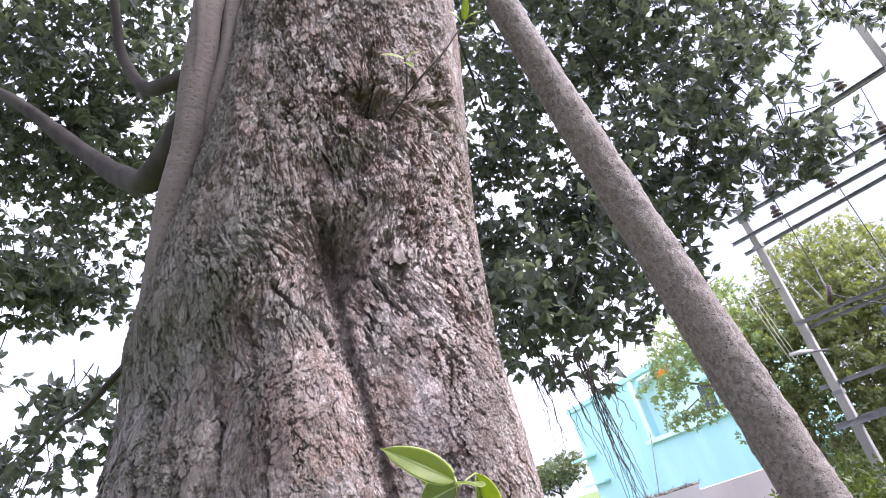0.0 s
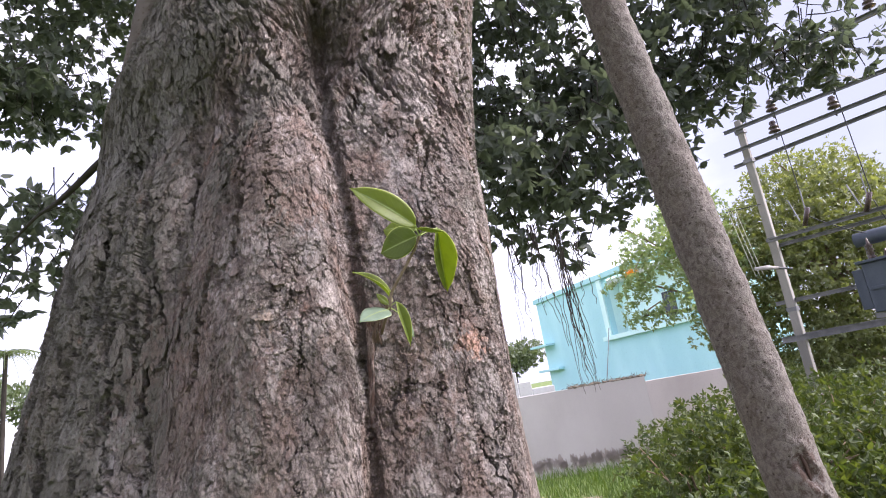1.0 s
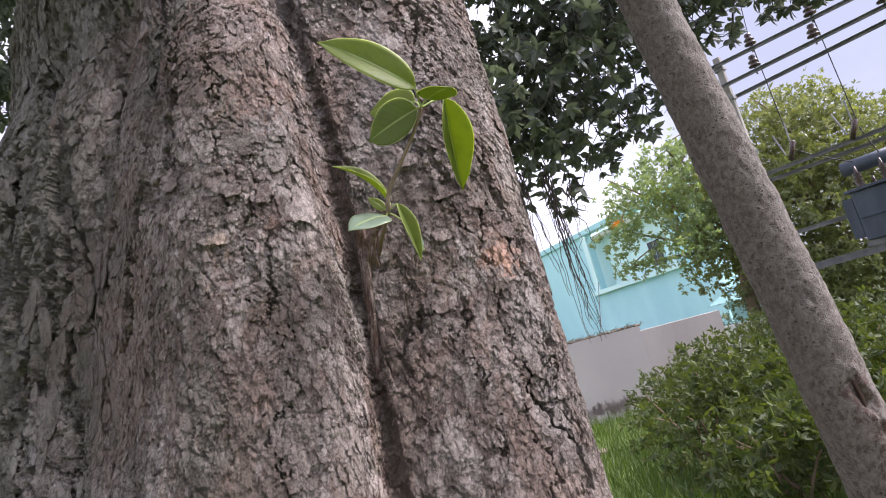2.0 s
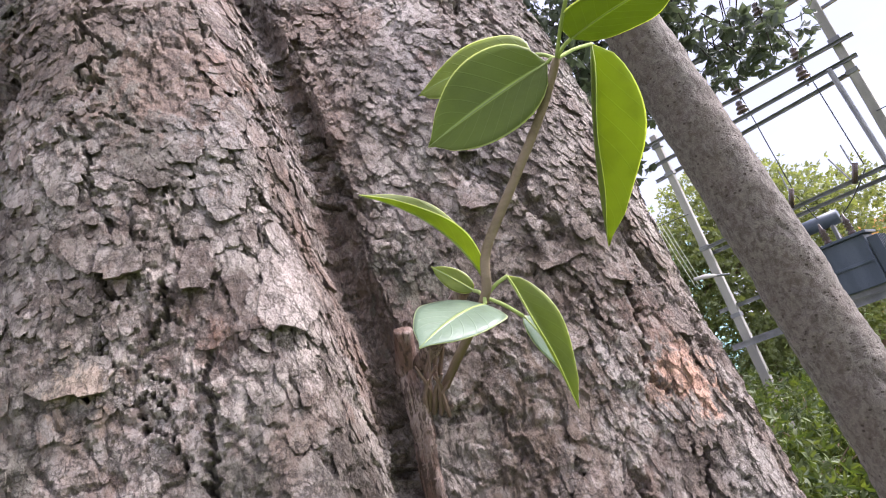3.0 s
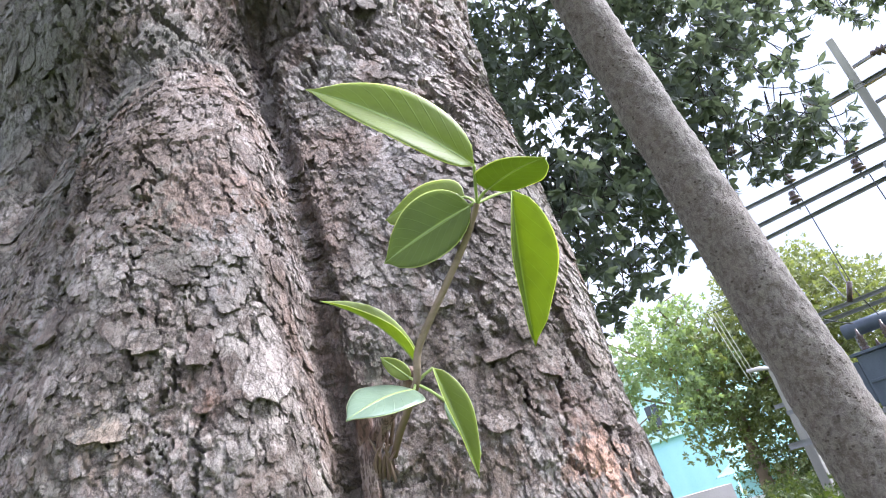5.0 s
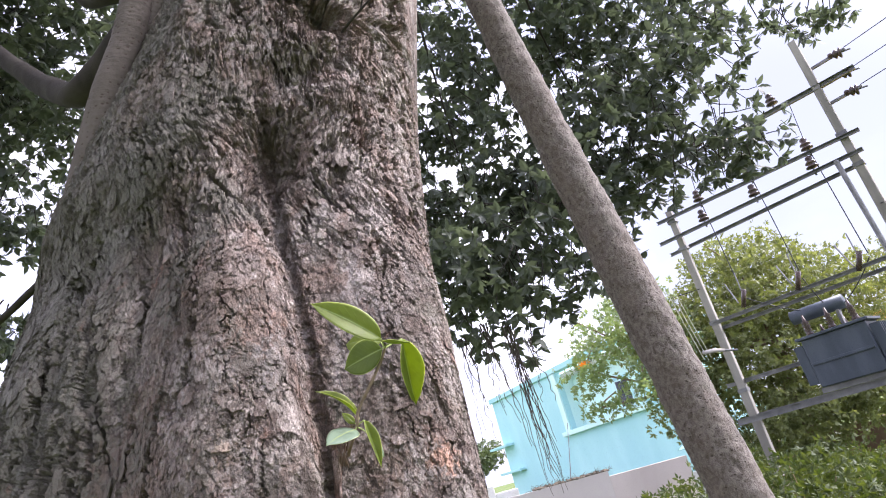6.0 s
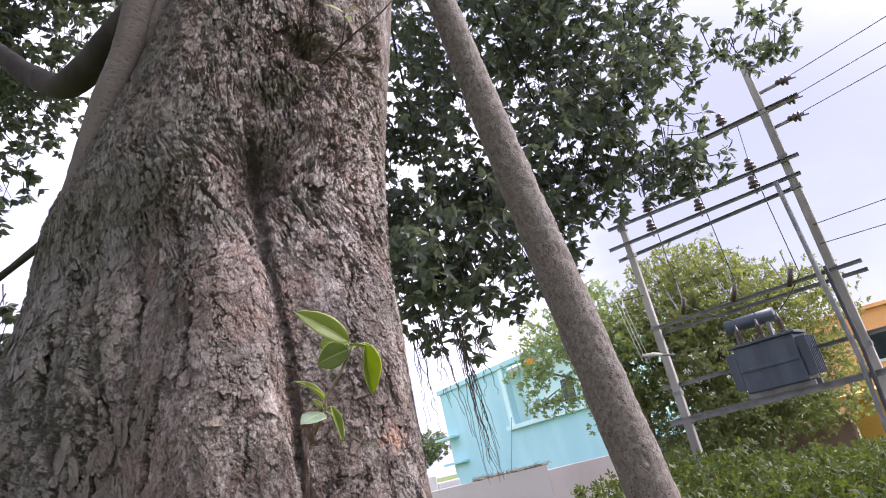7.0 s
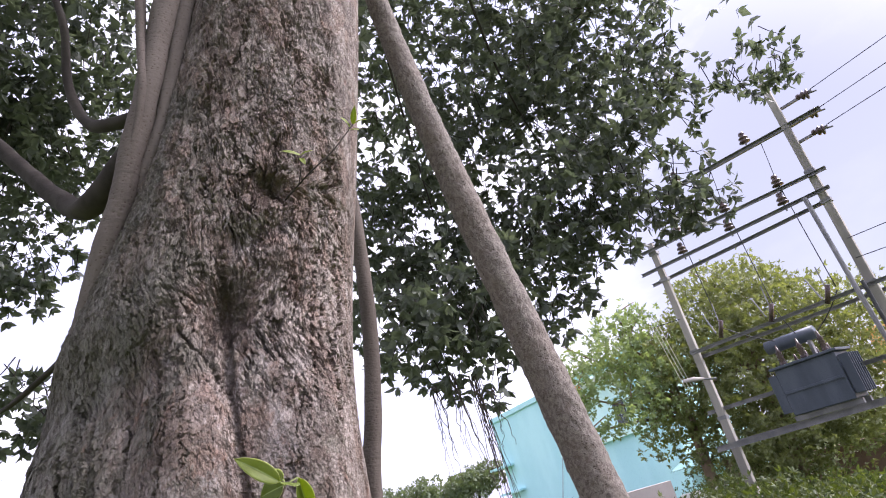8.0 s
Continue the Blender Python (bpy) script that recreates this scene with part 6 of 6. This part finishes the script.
foliage("petals", [((5.35, 12.88, 3.45), (0.12, 0.08, 0.06), 14)], PETAL, bl, "", 23, 0.07, 5, 0.0)
f = polar(11.0, 0, 45)
back_tree("far_tree", f, 4.5, [mass(10.6, 2.2, 45, 1.6, 1.1, 420), mass(12.2, 2.6, 45, 1.3, 0.9, 300), mass(9.2, 1.8, 46, 1.2, 0.8, 220)], LEAF_FAR, "dark green round tree far off beside the house", 24, 0.26, 6, LIMB)
f = polar(5.0, 0, 60)
back_tree("far_tree", f, 4, [mass(6.5, 2.0, 60, 2.2, 1.2, 420), mass(3.0, 1.8, 60, 2.0, 1.1, 320)], LEAF_FAR, "dark green tree far off", 25, 0.32, 6, LIMB)
f = polar(-31.0, 0, 34)
back_tree("far_tree", f, 7, [mass(-31, 2.0, 34, 2.0, 1.2, 380), mass(-35, 2.8, 34, 2.0, 1.3, 380), mass(-27, 1.4, 36, 2.0, 0.9, 300)], LEAF_FAR, "dark green tree far off", 26, 0.24, 6, LIMB)

palm = thing("coconut_palm", "distant palm with drooping fronds", "palm")
pf = polar(-29.0, 0, 27)
ptop = LEAN @ polar(-29.0, 5.0, 27)
limb("trunk", [(pf.x, pf.y, -0.05), (pf.x + 0.1, pf.y, ptop.z * 0.5), ptop], 0.10, 0.07, LIMB, palm, "", 10)
rng = random.Random(14)
for k in range(13):
    a = 2 * math.pi * k / 13 + rng.uniform(-0.2, 0.2)
    out = Vector((math.cos(a), math.sin(a), 0))
    ln = rng.uniform(1.5, 2.1)
    rib = [ptop + out * (ln * i / 8) + Vector((0, 0, 0.55 * (i / 8) - 1.35 * (i / 8) ** 2)) for i in range(9)]
    s = Shape().tube(rib, fade(0.02, 0.006, 9), 5)
    for i in range(1, 9):
        for sgn in (-1, 1):
            for h in (0, 0.5):
                p = rib[i - 1].lerp(rib[i], h)
                q = p + out.cross(Vector((0, 0, 1))) * (sgn * 0.38) + out * 0.16 - Vector((0, 0, 0.16))
                w = out * 0.035
                b0 = len(s.v)
                s.v += [p - w, p + w, q]
                s.f.append((b0, b0 + 1, b0 + 2))
    part("frond", s, LEAF_FAR, palm)

SHRUBS = [(23.5, 6.6, 0.72, 0.95), (27.0, 7.4, 0.85, 1.15), (31.0, 6.2, 0.75, 0.95), (35.0, 7.6, 0.95, 1.15), (39.5, 6.8, 0.9, 0.92), (43.5, 7.6, 0.9, 0.95), (24.0, 8.6, 0.8, 0.9), (31.5, 9.6, 1.0, 1.1),
          (38.0, 11.5, 1.1, 0.75), (44.0, 11.5, 1.2, 0.65), (48.0, 8.5, 1.0, 0.85), (28.5, 5.3, 0.6, 0.75), (36.0, 5.3, 0.6, 0.7),
          (32.5, 13.2, 1.1, 1.1), (36.5, 14.0, 1.2, 0.8), (32.8, 16.2, 1.5, 1.6), (37.5, 18.6, 1.6, 1.7), (41.5, 18.6, 1.6, 1.5)]
for k, (az, dist, r, h) in enumerate(SHRUBS):
    c = polar(az, 0, dist)
    sh = thing("shrub", "dense bright green leafy shrub", "shrub", "wild shrubs", at=(0, 0, 0))
    rng = random.Random(50 + k)
    for j in range(6):
        a = rng.uniform(0, 6.28)
        e = Vector((c.x + r * 0.6 * math.cos(a), c.y + r * 0.6 * math.sin(a), h * rng.uniform(0.6, 0.9)))
        limb("stem", [(c.x + 0.05 * j - 0.1, c.y, -0.03), ((c.x + e.x) / 2, (c.y + e.y) / 2, h * 0.5), e], 0.014, 0.005, TWIG, sh, "", 6, 4)
    foliage("leaves", [((c.x, c.y, h * 0.52), (r, r, h * 0.52), int(560 * r)), ((c.x + rng.uniform(-0.4, 0.4) * r, c.y, h * 0.85), (r * 0.5, r * 0.5, h * 0.28), int(130 * r))], LEAF_BUSH, sh, "", 60 + k, 0.072, 6, 0.15, 0.06, None, leaf_quad if dist < 8 else leaf_small, 0.8)

# bare soil strip and grass
soil = Shape()
sp = [polar(10.3, 0, 8.85), polar(13, 0, 8.7), polar(15.9, 0, 8.8), polar(16.1, 0, 9.05), polar(13, 0, 9.15), polar(10.2, 0, 9.1)]
soil.v = [Vector((p.x, p.y, 0.035)) for p in sp] + [Vector((p.x, p.y, -0.02)) for p in sp]
soil.f = [tuple(range(6))] + [(i, i + 6, (i + 1) % 6 + 6, (i + 1) % 6) for i in range(6)]
lone("soil_strip", soil, DIRT, "strip of dry pale soil in the grass", "soil", kind="structure")
rng = random.Random(77)
gs = Shape()
for k in range(26000):
    az, dist = rng.uniform(3, 52), 3.4 + 9.5 * rng.random() ** 0.8
    p = polar(az, 0, dist)
    if 8.65 < dist < 9.2 and 10.2 < az < 16 and rng.random() < 0.75:
        continue
    hgt = rng.uniform(0.08, 0.26)
    a = rng.uniform(0, 6.28)
    w = Vector((math.cos(a), math.sin(a), 0)) * rng.uniform(0.004, 0.009)
    lean = Vector((rng.uniform(-0.6, 0.6), rng.uniform(-0.6, 0.6), 0)) * hgt
    z0 = -0.03
    b0 = len(gs.v)
    q = Vector((p.x, p.y, z0))
    gs.v += [q - w, q + w, q + lean * 0.35 + Vector((0, 0, hgt * 0.6)) + w * 0.7, q + lean * 0.35 + Vector((0, 0, hgt * 0.6)) - w * 0.7, q + lean + Vector((0, 0, hgt))]
    gs.f += [(b0, b0 + 1, b0 + 2, b0 + 3), (b0 + 3, b0 + 2, b0 + 4)]
lone("grass", gs, GRASS, "long green meadow grass and weeds", "grass", kind="stuff")
